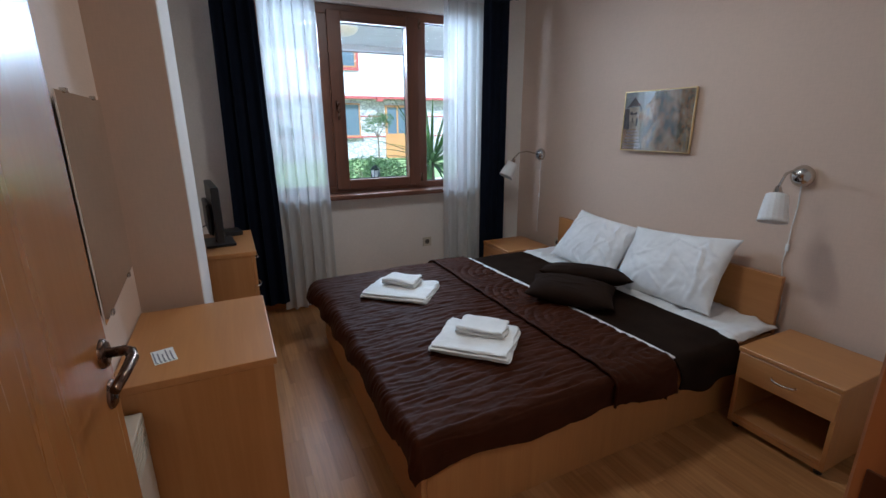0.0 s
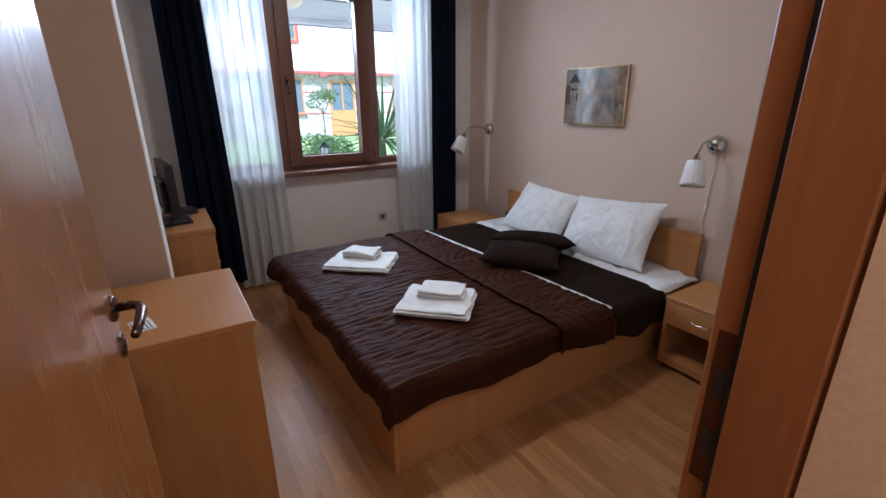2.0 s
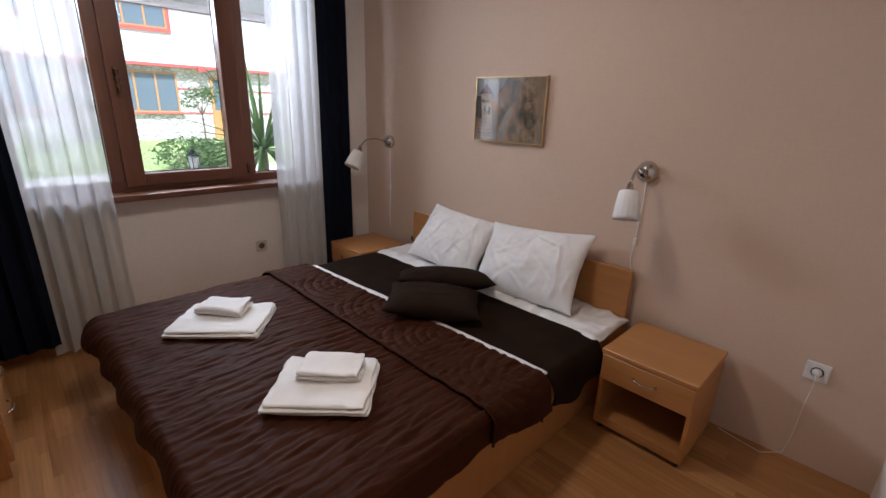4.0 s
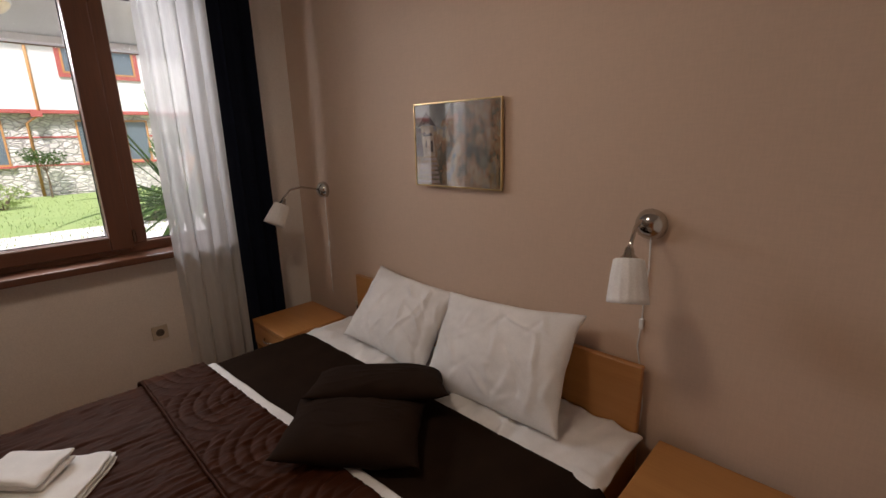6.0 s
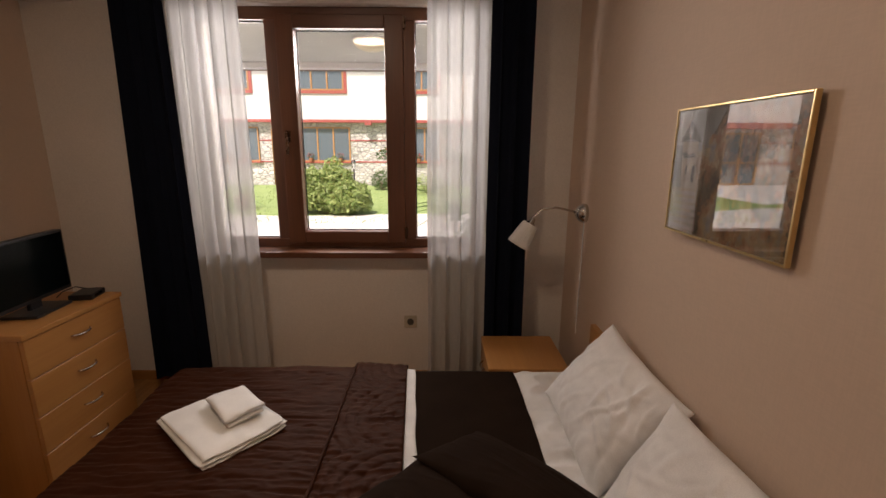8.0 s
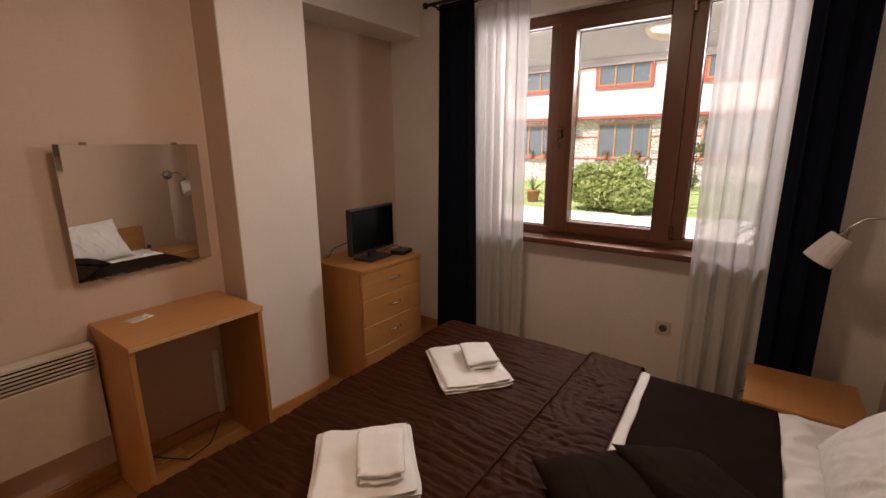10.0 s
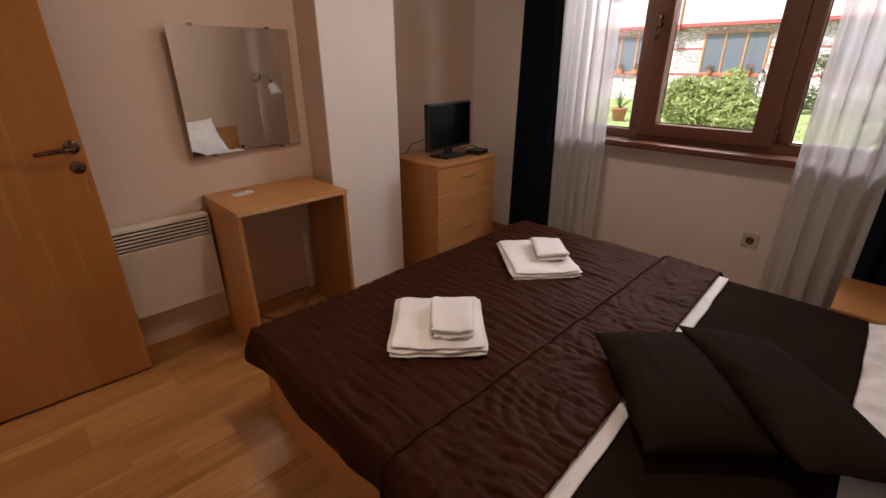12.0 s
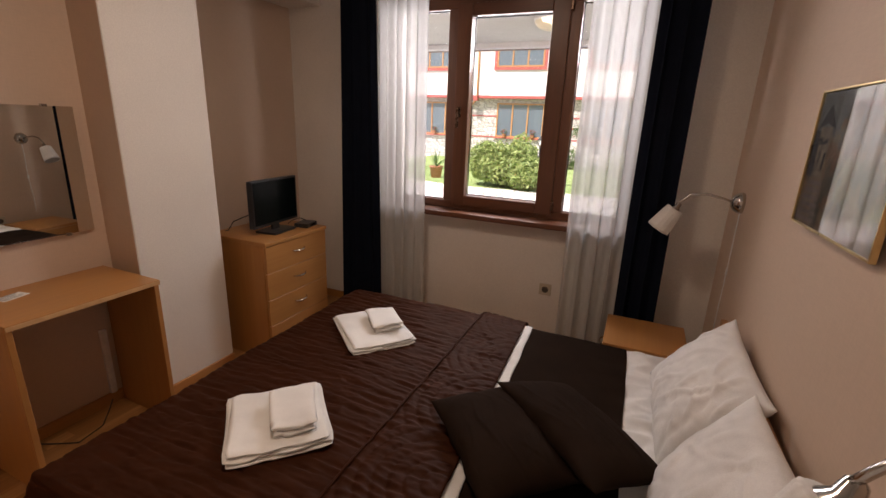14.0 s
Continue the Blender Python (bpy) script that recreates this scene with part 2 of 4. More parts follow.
def leaf_mat(name, c1, c2):
    m, t, b = material(name, 0.5)
    g = t.nodes.new("ShaderNodeNewGeometry")
    c = ramp(t, g.outputs["Random Per Island"], (0.0, c1), (1.0, c2))
    t.links.new(c, b.inputs[0])
    tr = t.nodes.new("ShaderNodeBsdfTranslucent")
    t.links.new(c, tr.inputs[0])
    mx = t.nodes.new("ShaderNodeMixShader")
    mx.inputs[0].default_value = 0.42
    t.links.new(b.outputs[0], mx.inputs[1])
    t.links.new(tr.outputs[0], mx.inputs[2])
    t.links.new(mx.outputs[0], t.nodes["Material Output"].inputs[0])
    return m


BEIGE = wallpaper("beige_wallpaper", (0.63, 0.48, 0.368))
WHITE = plaster("white_wall_paint", (0.79, 0.735, 0.67))
HALLP = plaster("hall_plaster", (0.74, 0.55, 0.37))
CEIL = plaster("ceiling_paint", (0.8, 0.79, 0.77))
FLOORM = laminate("beech_laminate")
SUBFLOOR = plain("dark_joint", (0.12, 0.07, 0.04), 0.8)
BEECH = wood("beech_veneer_upright", (0.385, 0.168, 0.047), (0.45, 0.21, 0.064), "z", 0.38)
BEECH_Y = wood("beech_veneer_along", (0.405, 0.18, 0.053), (0.475, 0.226, 0.072), "y", 0.36)
BEECH_X = wood("beech_veneer_across", (0.385, 0.168, 0.047), (0.45, 0.21, 0.064), "x", 0.38)
EDGE = plain("painted_edge_highlight", (0.6, 0.36, 0.17), 0.4)
DOORW = wood("varnished_door_veneer", (0.35, 0.14, 0.033), (0.42, 0.178, 0.047), "z", 0.24, 0.7, False, 0.3)
JAMBW = wood("stained_frame_wood", (0.25, 0.092, 0.026), (0.34, 0.135, 0.04), "z", 0.35)
WINW = wood("window_frame_wood", (0.1, 0.037, 0.018), (0.155, 0.058, 0.026), "z", 0.32)
WINWX = wood("window_rail_wood", (0.1, 0.037, 0.018), (0.155, 0.058, 0.026), "x", 0.32)
QUILT = cloth("brown_quilt_satin", (0.038, 0.0115, 0.005), 0.56, 300, 0.0, 0.4, 0.1, 0.085)
QUILT.node_tree.nodes["Principled BSDF"].inputs["Specular Tint"].default_value = (1.0, 0.62, 0.42, 1.0)
BLACKB = cloth("black_brown_blanket", (0.0185, 0.0108, 0.007), 0.9, 300, 0.0, 0.3, 0.1, 0.04)
CUSH = cloth("dark_brown_cushion", (0.021, 0.0125, 0.0085), 0.9, 350, 0.0, 0.3, 0.1, 0.05)
LINEN = cloth("white_bed_linen", (0.8, 0.79, 0.77), 0.85, 320, 0.1, 0.25)
TOWEL = cloth("white_towel_terry", (0.8, 0.79, 0.76), 0.95, 420, 0.3, 0.7)
NAVY = cloth("navy_black_drape", (0.009, 0.012, 0.021), 0.9, 300, 0.0, 0.2, 0.0, 0.05)
SHEER = sheer("white_sheer")
CHROME = plain("brushed_chrome", (0.55, 0.53, 0.5), 0.16, 1.0, 0.05)
BRONZE = plain("dark_bronze_metal", (0.16, 0.1, 0.07), 0.26, 1.0, 0.15)
STRIKE = plain("brown_strike_metal", (0.1, 0.04, 0.016), 0.4, 0.6, 0.15)
BLACKP = plain("black_plastic", (0.012, 0.012, 0.013), 0.35)
SCREEN = plain("dark_screen", (0.003, 0.005, 0.005), 0.12)
SCREEN.node_tree.nodes["Principled BSDF"].inputs["Specular IOR Level"].default_value = 0.2
SOCKP = plain("yellowed_socket_plastic", (0.56, 0.49, 0.38), 0.4)
SOCKW = plain("socket_well_shade", (0.1, 0.08, 0.06), 0.5)
WHITEP = plain("white_plastic", (0.76, 0.75, 0.72), 0.4)
CREAM = plain("cream_enamel", (0.68, 0.62, 0.51), 0.4, 0.0, 0.03)
GREYD = plain("dark_slot", (0.03, 0.03, 0.03), 0.7)
SHADE = cloth("white_lamp_shade", (0.8, 0.79, 0.77), 0.8, 200, 0.1, 0.1)
GOLD = plain("gold_frame", (0.72, 0.55, 0.28), 0.28, 1.0, 0.12)
PRINT = painting("landscape_print")
P_HOUSE = plain("painted_tan", (0.3, 0.24, 0.17), 0.6, 0.0, 0.35)
P_DARK = plain("painted_umber", (0.035, 0.028, 0.025), 0.6, 0.0, 0.4)
P_STEP = plain("painted_mauve", (0.24, 0.19, 0.17), 0.6, 0.0, 0.35)
P_SKY = plain("painted_grey_sky", (0.2, 0.21, 0.2), 0.6, 0.0, 0.2)
MIRROR = plain("mirror_silver", (0.86, 0.88, 0.86), 0.02, 1.0, 0.0)
MIRROR.node_tree.nodes["Principled BSDF"].inputs["Roughness"].default_value = 0.01
for link in list(MIRROR.node_tree.nodes["Principled BSDF"].inputs["Roughness"].links):
    MIRROR.node_tree.links.remove(link)
PAPER = plain("white_paper", (0.78, 0.78, 0.76), 0.7)
INK = plain("grey_ink", (0.2, 0.2, 0.22), 0.7)
GLASS = glass("window_glass")
PICGLASS = glass("picture_glass", 0.035, 2.2)
GASKET = plain("black_gasket", (0.015, 0.015, 0.015), 0.6)
STUCCO = plaster("white_stucco", (0.8, 0.78, 0.76), 0.5)
STONE = stone_wall("pale_rubble_stone")
REDP = plain("red_painted_timber", (0.42, 0.1, 0.085), 0.6)
ORANGEW = wood("orange_window_wood", (0.42, 0.2, 0.07), (0.55, 0.29, 0.11), "z", 0.45)
# blue-grey base colour carries the sky's reflection in the far panes
DARKG = plain("sky_tinted_far_glass", (0.13, 0.17, 0.2), 0.08)
LAWN = ground_mat("lawn_grass", (0.19, 0.29, 0.09), (0.3, 0.4, 0.15), 1.3)
PAVE = ground_mat("pale_paving", (0.6, 0.58, 0.55), (0.72, 0.7, 0.67), 2.0)
EARTH = ground_mat("garden_ground", (0.1, 0.15, 0.05), (0.18, 0.24, 0.09), 0.3)
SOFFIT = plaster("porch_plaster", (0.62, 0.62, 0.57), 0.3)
LEAF = leaf_mat("shrub_leaves", (0.2, 0.3, 0.09), (0.44, 0.52, 0.19))
LEAFD = leaf_mat("dark_leaves", (0.05, 0.1, 0.035), (0.12, 0.2, 0.06))
FROND = leaf_mat("yucca_leaves", (0.06, 0.13, 0.03), (0.12, 0.22, 0.05))
BARK = ground_mat("bark", (0.12, 0.08, 0.05), (0.2, 0.15, 0.1), 12)
CLAY = plain("terracotta", (0.42, 0.17, 0.09), 0.8)
FLOWER = plain("red_petals", (0.5, 0.05, 0.06), 0.6)
IRON = plain("black_iron", (0.02, 0.02, 0.02), 0.45, 0.3)
OPAL = plain("opal_lamp_glass", (0.8, 0.72, 0.5), 0.3)
ROOFT = plain("brown_roof_tile", (0.22, 0.1, 0.07), 0.8)


# ---- mesh helpers ----
def bx(x0, x1, y0, y1, z0, z1, bev=0.0, seg=1):
    bm = bmesh.new()
    bmesh.ops.create_cube(bm, size=1.0)
    for v in bm.verts:
        v.co = Vector(((x0 + x1) / 2 + v.co.x * (x1 - x0), (y0 + y1) / 2 + v.co.y * (y1 - y0), (z0 + z1) / 2 + v.co.z * (z1 - z0)))
    if bev:
        bmesh.ops.bevel(bm, geom=bm.edges[:], offset=bev, segments=seg, profile=0.6, affect="EDGES")
    return bm


def join(*bms):
    out = bmesh.new()
    for bm in bms:
        me = bpy.data.meshes.new("tmp")
        bm.to_mesh(me)
        bm.free()
        out.from_mesh(me)
        bpy.data.meshes.remove(me)
    return out


def tube(pts, r, seg=10):
    """A round rod along points; r is one radius or one for each point."""
    pts = [Vector(p) for p in pts]
    rs = r if isinstance(r, (list, tuple)) else [r] * len(pts)
    bm, rings = bmesh.new(), []
    up = Vector((0.31, 0.17, 0.93))
    for i, p in enumerate(pts):
        d = (pts[min(i + 1, len(pts) - 1)] - pts[max(i - 1, 0)]).normalized()
        a = d.cross(up if abs(d.dot(up)) < 0.97 else Vector((1, 0, 0))).normalized()
        b = d.cross(a)
        rings.append([bm.verts.new(p + (a * math.cos(k * math.tau / seg) + b * math.sin(k * math.tau / seg)) * rs[i]) for k in range(seg)])
    for q, w in zip(rings, rings[1:]):
        for k in range(seg):
            bm.faces.new((q[k], q[(k + 1) % seg], w[(k + 1) % seg], w[k]))
    bm.faces.new(rings[0][::-1])
    bm.faces.new(rings[-1])
    bmesh.ops.recalc_face_normals(bm, faces=bm.faces[:])
    return bm


def lathe(profile, seg=24, turn=None, ripple=0.0, waves=0):
    """Turns (radius, height) pairs round the z axis."""
    bm, rings = bmesh.new(), []
    for r, z in profile:
        rings.append([bm.verts.new(((r + ripple * math.cos(waves * k * math.tau / seg)) * math.cos(k * math.tau / seg), (r + ripple * math.cos(waves * k * math.tau / seg)) * math.sin(k * math.tau / seg), z)) for k in range(seg)])
    for q, w in zip(rings, rings[1:]):
        for k in range(seg):
            bm.faces.new((q[k], q[(k + 1) % seg], w[(k + 1) % seg], w[k]))
    if turn is not None:
        bm.transform(turn)
    bmesh.ops.recalc_face_normals(bm, faces=bm.faces[:])
    return bm


def sheet(nu, nv, fn):
    """A grid of (nu + 1) x (nv + 1) points of fn(u, v), u and v from 0 to 1."""
    bm = bmesh.new()
    vs = [[bm.verts.new(fn(i / nu, j / nv)) for j in range(nv + 1)] for i in range(nu + 1)]
    for i in range(nu):
        for j in range(nv):
            bm.faces.new((vs[i][j], vs[i + 1][j], vs[i + 1][j + 1], vs[i][j + 1]))
    return bm


def part(name, bm, mat, parent=None, label="", smooth=False, thick=0.0):
    me = bpy.data.meshes.new(name)
    bm.to_mesh(me)
    bm.free()
    me.materials.append(mat)
    if smooth:
        me.polygons.foreach_set("use_smooth", [True] * len(me.polygons))
    ob = new(name, me)
    if parent is not None:
        ob.parent = parent
    if thick:
        s = ob.modifiers.new("thickness", "SOLIDIFY")
        s.thickness, s.offset = thick, -1.0
    if label:
        ob["label"] = label
    return ob


def thing(name, label, category, m=None, group=""):
    e = new(name)
    e.empty_display_size = 0.1
    if m is not None:
        e.matrix_basis = m
    return tagged(e, label, category, group)


def solid(name, bm, mat, label, category, kind="", smooth=False, thick=0.0):
    return tagged(part(name, bm, mat, None, "", smooth, thick), label, category, "", kind)


def nz(x, y, z=0.0, s=1.0):
    return noise.noise(Vector((x * s, y * s, z * s)))


# ---- room ----
XE, YN, XW, XN, YS, H = 3.125, 3.74, 0.24, 0.0, 0.277, 2.66
PX, PY0, PY1 = 0.457, 2.085, 2.565
WX0, WX1, WZ0, WZ1 = 0.86, 2.6, 0.858, 2.29
DX0, DX1, DH = 0.35, 1.065, 2.06


def structure(name, bm, mat, label, category):
    return solid(name, bm, mat, label, category, "structure")


floor = structure("floor", join(bx(-0.02, XE + 0.02, YS - 0.1, YN + 0.02, -0.12, -0.012), bx(XW - 0.02, DX1 + 0.1, -1.9, YS - 0.1, -0.12, -0.012)), SUBFLOOR, "beech laminate floor of long boards", "floor")
structure("ceiling", join(bx(-0.1, 3.36, YS - 0.13, YN + 0.34, H, H + 0.15), bx(-0.1, DX1 + 0.2, -1.95, YS - 0.13, H, H + 0.15)), CEIL, "plain white painted ceiling", "ceiling")
structure("wall_east", bx(XE, XE + 0.25, YS - 0.14, YN + 0.4, -0.1, H), BEIGE, "beige-pink woven wallpaper wall behind the bed", "wall")
wn_ = join(bx(-0.1, WX0, YN, YN + 0.34, -0.1, H), bx(WX1, XE, YN, YN + 0.34, -0.1, H), bx(WX0, WX1, YN, YN + 0.34, -0.1, WZ0), bx(WX0, WX1, YN, YN + 0.34, WZ1, H))
structure("wall_north", wn_, WHITE, "off-white painted wall with the window", "wall")
structure("wall_west", join(bx(XW - 0.3, XW, -1.9, PY0, -0.1, H), bx(XN - 0.1, XN, PY0, YN, -0.1, H)), BEIGE, "beige wallpaper wall behind desk and heater", "wall")
pillar = structure("pillar", bx(XN, PX, PY0, PY1, -0.1, H, 0.004), BEIGE, "boxed pillar, white on its face, between desk and dresser", "pillar")
pillar.data.materials.append(WHITE)
for p in pillar.data.polygons:
    p.material_index = 1 if p.normal.x > 0.5 else 0
structure("ceiling_beam", bx(XN, 0.3, PY1, YN, 2.285, H, 0.004), WHITE, "white boxed beam above the dresser niche", "beam")
structure("wall_south", join(bx(DX1 + 0.035, XE, YS - 0.13, YS, -0.1, H), bx(XW, DX0 - 0.035, YS - 0.13, YS, -0.1, H), bx(DX0 - 0.035, DX1 + 0.035, YS - 0.13, YS, DH + 0.035, H)), WHITE, "off-white wall with the doorway", "wall")
structure("hall_wall", join(bx(DX1 - 0.006, DX1 + 0.2, -1.9, YS - 0.097, -0.1, H), bx(XW, DX1 + 0.05, -1.95, -1.8, -0.1, H)), HALLP, "warm ochre plaster hall wall", "wall")


def baseboard(x0, x1, y0, y1):
    structure("baseboard", bx(x0, x1, y0, y1, -0.01, 0.06, 0.003), BEECH_X if x1 - x0 > y1 - y0 else BEECH_Y, "narrow beech wood skirting board", "baseboard")


baseboard(XN, XE, YN - 0.014, YN)
baseboard(XW, XW + 0.014, YS, PY0)
baseboard(PX, PX + 0.014, PY0 - 0.014, PY1)
baseboard(XN, XN + 0.014, PY1, YN - 0.014)

# doorway lining with rebate, stop and strike plate
door_frame = thing("door_frame", "reddish-brown stained wooden door frame with rebate", "door frame")
door_frame["kind"] = "structure"
for x0, x1, sx0, sx1 in ((DX1, DX1 + 0.035, DX1 - 0.014, DX1), (DX0 - 0.035, DX0, DX0, DX0 + 0.014)):
    part("jamb", bx(x0, x1, YS - 0.095, YS + 0.03, 0, DH + 0.035, 0.003), JAMBW, door_frame)
    part("door_stop", bx(sx0, sx1, YS - 0.092, YS - 0.012, 0, DH, 0.002), JAMBW, door_frame)
part("head", bx(DX0, DX1, YS - 0.14, YS + 0.03, DH, DH + 0.035, 0.003), JAMBW, door_frame)
part("architrave", join(bx(DX1 + 0.003, DX1 + 0.06, YS, YS + 0.028, 0, DH + 0.06, 0.004), bx(DX0 - 0.06, DX0 - 0.003, YS, YS + 0.028, 0, DH + 0.06, 0.004), bx(DX0 - 0.06, DX1 + 0.06, YS, YS + 0.029, DH + 0.004, DH + 0.06, 0.004)), JAMBW, door_frame)
part("seal", join(bx(DX1 - 0.006, DX1 - 0.001, YS - 0.012, YS - 0.004, 0, DH), bx(DX0 + 0.001, DX0 + 0.006, YS - 0.012, YS - 0.004, 0, DH)), GASKET, door_frame, "dark rubber seal in the rebate")
strike = part("strike_plate", bx(DX1 - 0.0015, DX1 + 0.002, YS - 0.008, YS + 0.02, 0.915, 1.145, 0.001), STRIKE, door_frame, "brown metal strike plate")
part("latch_hole", join(bx(DX1 - 0.0022, DX1, YS - 0.002, YS + 0.012, 1.05, 1.09), bx(DX1 - 0.0022, DX1, YS - 0.002, YS + 0.012, 0.96, 1.0)), GREYD, strike)

# door leaf, standing open along the west wall
door = thing("door_1", "varnished beech veneer door standing open with bronze lever handle", "door", pose(0.308, 0.312, 0.0, 0, 0, -2.3))
part("leaf", bx(0.0, 0.042, 0.0, 0.752, 0.012, 2.045, 0.003), DOORW, door)
for side in (1, -1):
    fx = 0.042 if side == 1 else 0.0
    rose = lathe([(0.0, 0.008), (0.021, 0.008), (0.025, 0.004), (0.026, 0.0)], 24, pose(fx, 0.716, 1.055, 0, 90 * side, 0))
    part("handle_rose", rose, BRONZE, door, "dark bronze round rose", True)
    k = 0.042 if side == 1 else 0.03
    lever = part("lever_handle", tube([(fx, 0.716, 1.055), (fx + side * k * 0.8, 0.716, 1.055), (fx + side * k, 0.709, 1.054), (fx + side * (k + 0.006), 0.69, 1.051), (fx + side * (k + 0.004), 0.64, 1.048), (fx + side * k, 0.6, 1.044)], [0.009, 0.009, 0.0095, 0.0095, 0.0085, 0.0075], 12), BRONZE, door, "dark bronze lever", True)
    part("keyhole_rose", lathe([(0.0, 0.006), (0.021, 0.006), (0.025, 0.003), (0.026, 0.0)], 24, pose(fx, 0.716, 0.978, 0, 90 * side, 0)), BRONZE, door, "dark bronze keyhole rose", True)
    part("keyhole", bx(fx + side * 0.0055, fx + side * 0.0075, 0.714, 0.718, 0.968, 0.988), GREYD, door)
for z in (0.25, 1.75):
    part("hinge", tube([(0.048, -0.006, z), (0.048, -0.006, z + 0.09)], 0.007, 10), BRONZE, door, "bronze barrel hinge", True)

# ---- window ----
WY = 3.855
window = thing("window_1", "dark brown wooden window with opening casement and two side lights", "window", pose(0, 0, 0))
window["kind"] = "structure"
FY0, FY1 = 3.80, 3.88
part("window_frame", join(bx(WX0, WX0 + 0.065, FY0, FY1, WZ0 + 0.03, WZ1, 0.004), bx(WX1 - 0.065, WX1, FY0, FY1, WZ0 + 0.03, WZ1, 0.004)), WINW, window)
part("window_head", bx(WX0 + 0.065, WX1 - 0.065, FY0, FY1, WZ1 - 0.07, WZ1, 0.004), WINWX, window)
part("bottom_rail", bx(WX0 + 0.065, WX1 - 0.065, FY0, FY1, WZ0 + 0.03, WZ0 + 0.085, 0.004), WINWX, window)
for x in (1.352, 2.15):
    part("mullion", bx(x - 0.035, x + 0.035, FY0, FY1, WZ0 + 0.085, WZ1 - 0.07, 0.004), WINW, window)
SX0, SX1, SZ0, SZ1 = 1.385, 2.118, 0.917, 2.248
sash = part("casement", join(bx(SX0, SX0 + 0.104, FY0 - 0.022, FY0 + 0.045, SZ0, SZ1, 0.006, 2), bx(SX1 - 0.108, SX1, FY0 - 0.022, FY0 + 0.045, SZ0, SZ1, 0.006, 2)), WINW, window)
part("casement_rail", join(bx(SX0 + 0.104, SX1 - 0.108, FY0 - 0.02, FY0 + 0.045, SZ0, SZ0 + 0.075, 0.006, 2), bx(SX0 + 0.104, SX1 - 0.108, FY0 - 0.02, FY0 + 0.045, SZ1 - 0.076, SZ1, 0.006, 2)), WINWX, window)
for x0, x1, z0, z1 in ((SX0 + 0.104, SX1 - 0.108, SZ0 + 0.075, SZ1 - 0.076), (WX0 + 0.065, 1.317, WZ0 + 0.085, WZ1 - 0.07), (2.185, WX1 - 0.065, WZ0 + 0.085, WZ1 - 0.07)):
    part("gasket", join(bx(x0, x0 + 0.005, WY - 0.012, WY - 0.004, z0, z1), bx(x1 - 0.005, x1, WY - 0.012, WY - 0.004, z0, z1), bx(x0, x1, WY - 0.012, WY - 0.005, z0, z0 + 0.005), bx(x0, x1, WY - 0.012, WY - 0.005, z1 - 0.005, z1)), GASKET, window)
    pane = part("pane", bx(x0, x1, WY - 0.002, WY + 0.002, z0, z1), GLASS, window, "clear glass pane")
    pane.visible_shadow = False
part("window_handle_plate", bx(SX0 + 0.028, SX0 + 0.054, FY0 - 0.032, FY0 - 0.02, 1.535, 1.605, 0.003), BRONZE, window, "dark metal handle plate")
part("window_handle", join(tube([(SX0 + 0.041, FY0 - 0.03, 1.585), (SX0 + 0.041, FY0 - 0.06, 1.585)], 0.008, 10), bx(SX0 + 0.032, SX0 + 0.05, FY0 - 0.072, FY0 - 0.056, 1.465, 1.595, 0.005, 2)), BRONZE, window, "dark bronze lever handle")
for z in (0.95, 2.17):
    part("hinge", bx(SX1 - 0.004, SX1 + 0.014, FY0 - 0.03, FY0 - 0.008, z, z + 0.07, 0.004), BRONZE, window, "dark hinge cover")
part("window_sill", bx(WX0 - 0.03, WX1 + 0.03, 3.635, FY0 + 0.02, WZ0 - 0.005, WZ0 + 0.032, 0.007, 2), WINWX, window, "dark brown wooden sill")
part("outer_sill", bx(WX0, WX1, FY1, YN + 0.4, WZ0 - 0.03, WZ0 + 0.02, 0.004), PAVE, window)


# ---- curtains ----
def drape(name, x0, x1, y, z0, z1, mat, label, folds, depth, seed, hem=0.0, flare=0.0, sill=False, category="curtain"):
    def fn(u, v):
        z = z0 + (z1 - z0) * v + hem * math.sin(u * folds * math.tau + seed) * (1 - v) ** 6
        k = 1 - v
        wob = nz(u * 3 + seed, v * 1.2, seed) * 0.35 + nz(u * 7 + seed, v * 2.5, seed + 9) * 0.12
        ph = u * folds * math.tau + wob * 2.2 + seed
        d = depth * (0.55 + 0.45 * k) * (math.sin(ph) + 0.35 * math.sin(2.3 * ph + seed * 2))
        x = x0 + (x1 - x0) * u + 0.012 * math.cos(ph) + flare * k * (u - 0.5) + wob * 0.02
        yy = y - d
        if sill:
            yy = min(yy, 3.627)
        return Vector((x, yy, z))
    c = thing(name, label, category)
    part("cloth", sheet(int(folds * 18), 60, fn), mat, c, "", True)
    part("heading_tape", bx(x0 - 0.003, x1 + 0.003, y - 0.008, y + 0.004, z1 - 0.005, z1 + 0.03, 0.002), mat, c)
    return c


drape("drape", 0.615, 0.88, 3.565, 0.1, 2.38, NAVY, "heavy navy-black drape hanging beside the window", 3.5, 0.022, 1.3, 0.004, 0.07)
drape("drape", 2.61, 2.835, 3.565, 0.1, 2.38, NAVY, "heavy navy-black drape behind the bedside table", 2.6, 0.024, 4.1, 0.004)
drape("sheer_curtain", 0.9, 1.275, 3.595, 0.03, 2.36, SHEER, "white sheer curtain drawn to the window's side", 5.0, 0.034, 2.2, 0.004, 0.03, True)
drape("sheer_curtain", 2.255, 2.6, 3.595, 0.03, 2.36, SHEER, "white sheer curtain bunched before the window edge", 4.0, 0.034, 5.7, 0.004, 0.0, True)
rod = thing("curtain_rod", "black metal double curtain rod with ball finials", "curtain rod")
part("rod", tube([(0.5, 3.565, 2.425), (2.9, 3.565, 2.425)], 0.011, 12), IRON, rod, "", True)
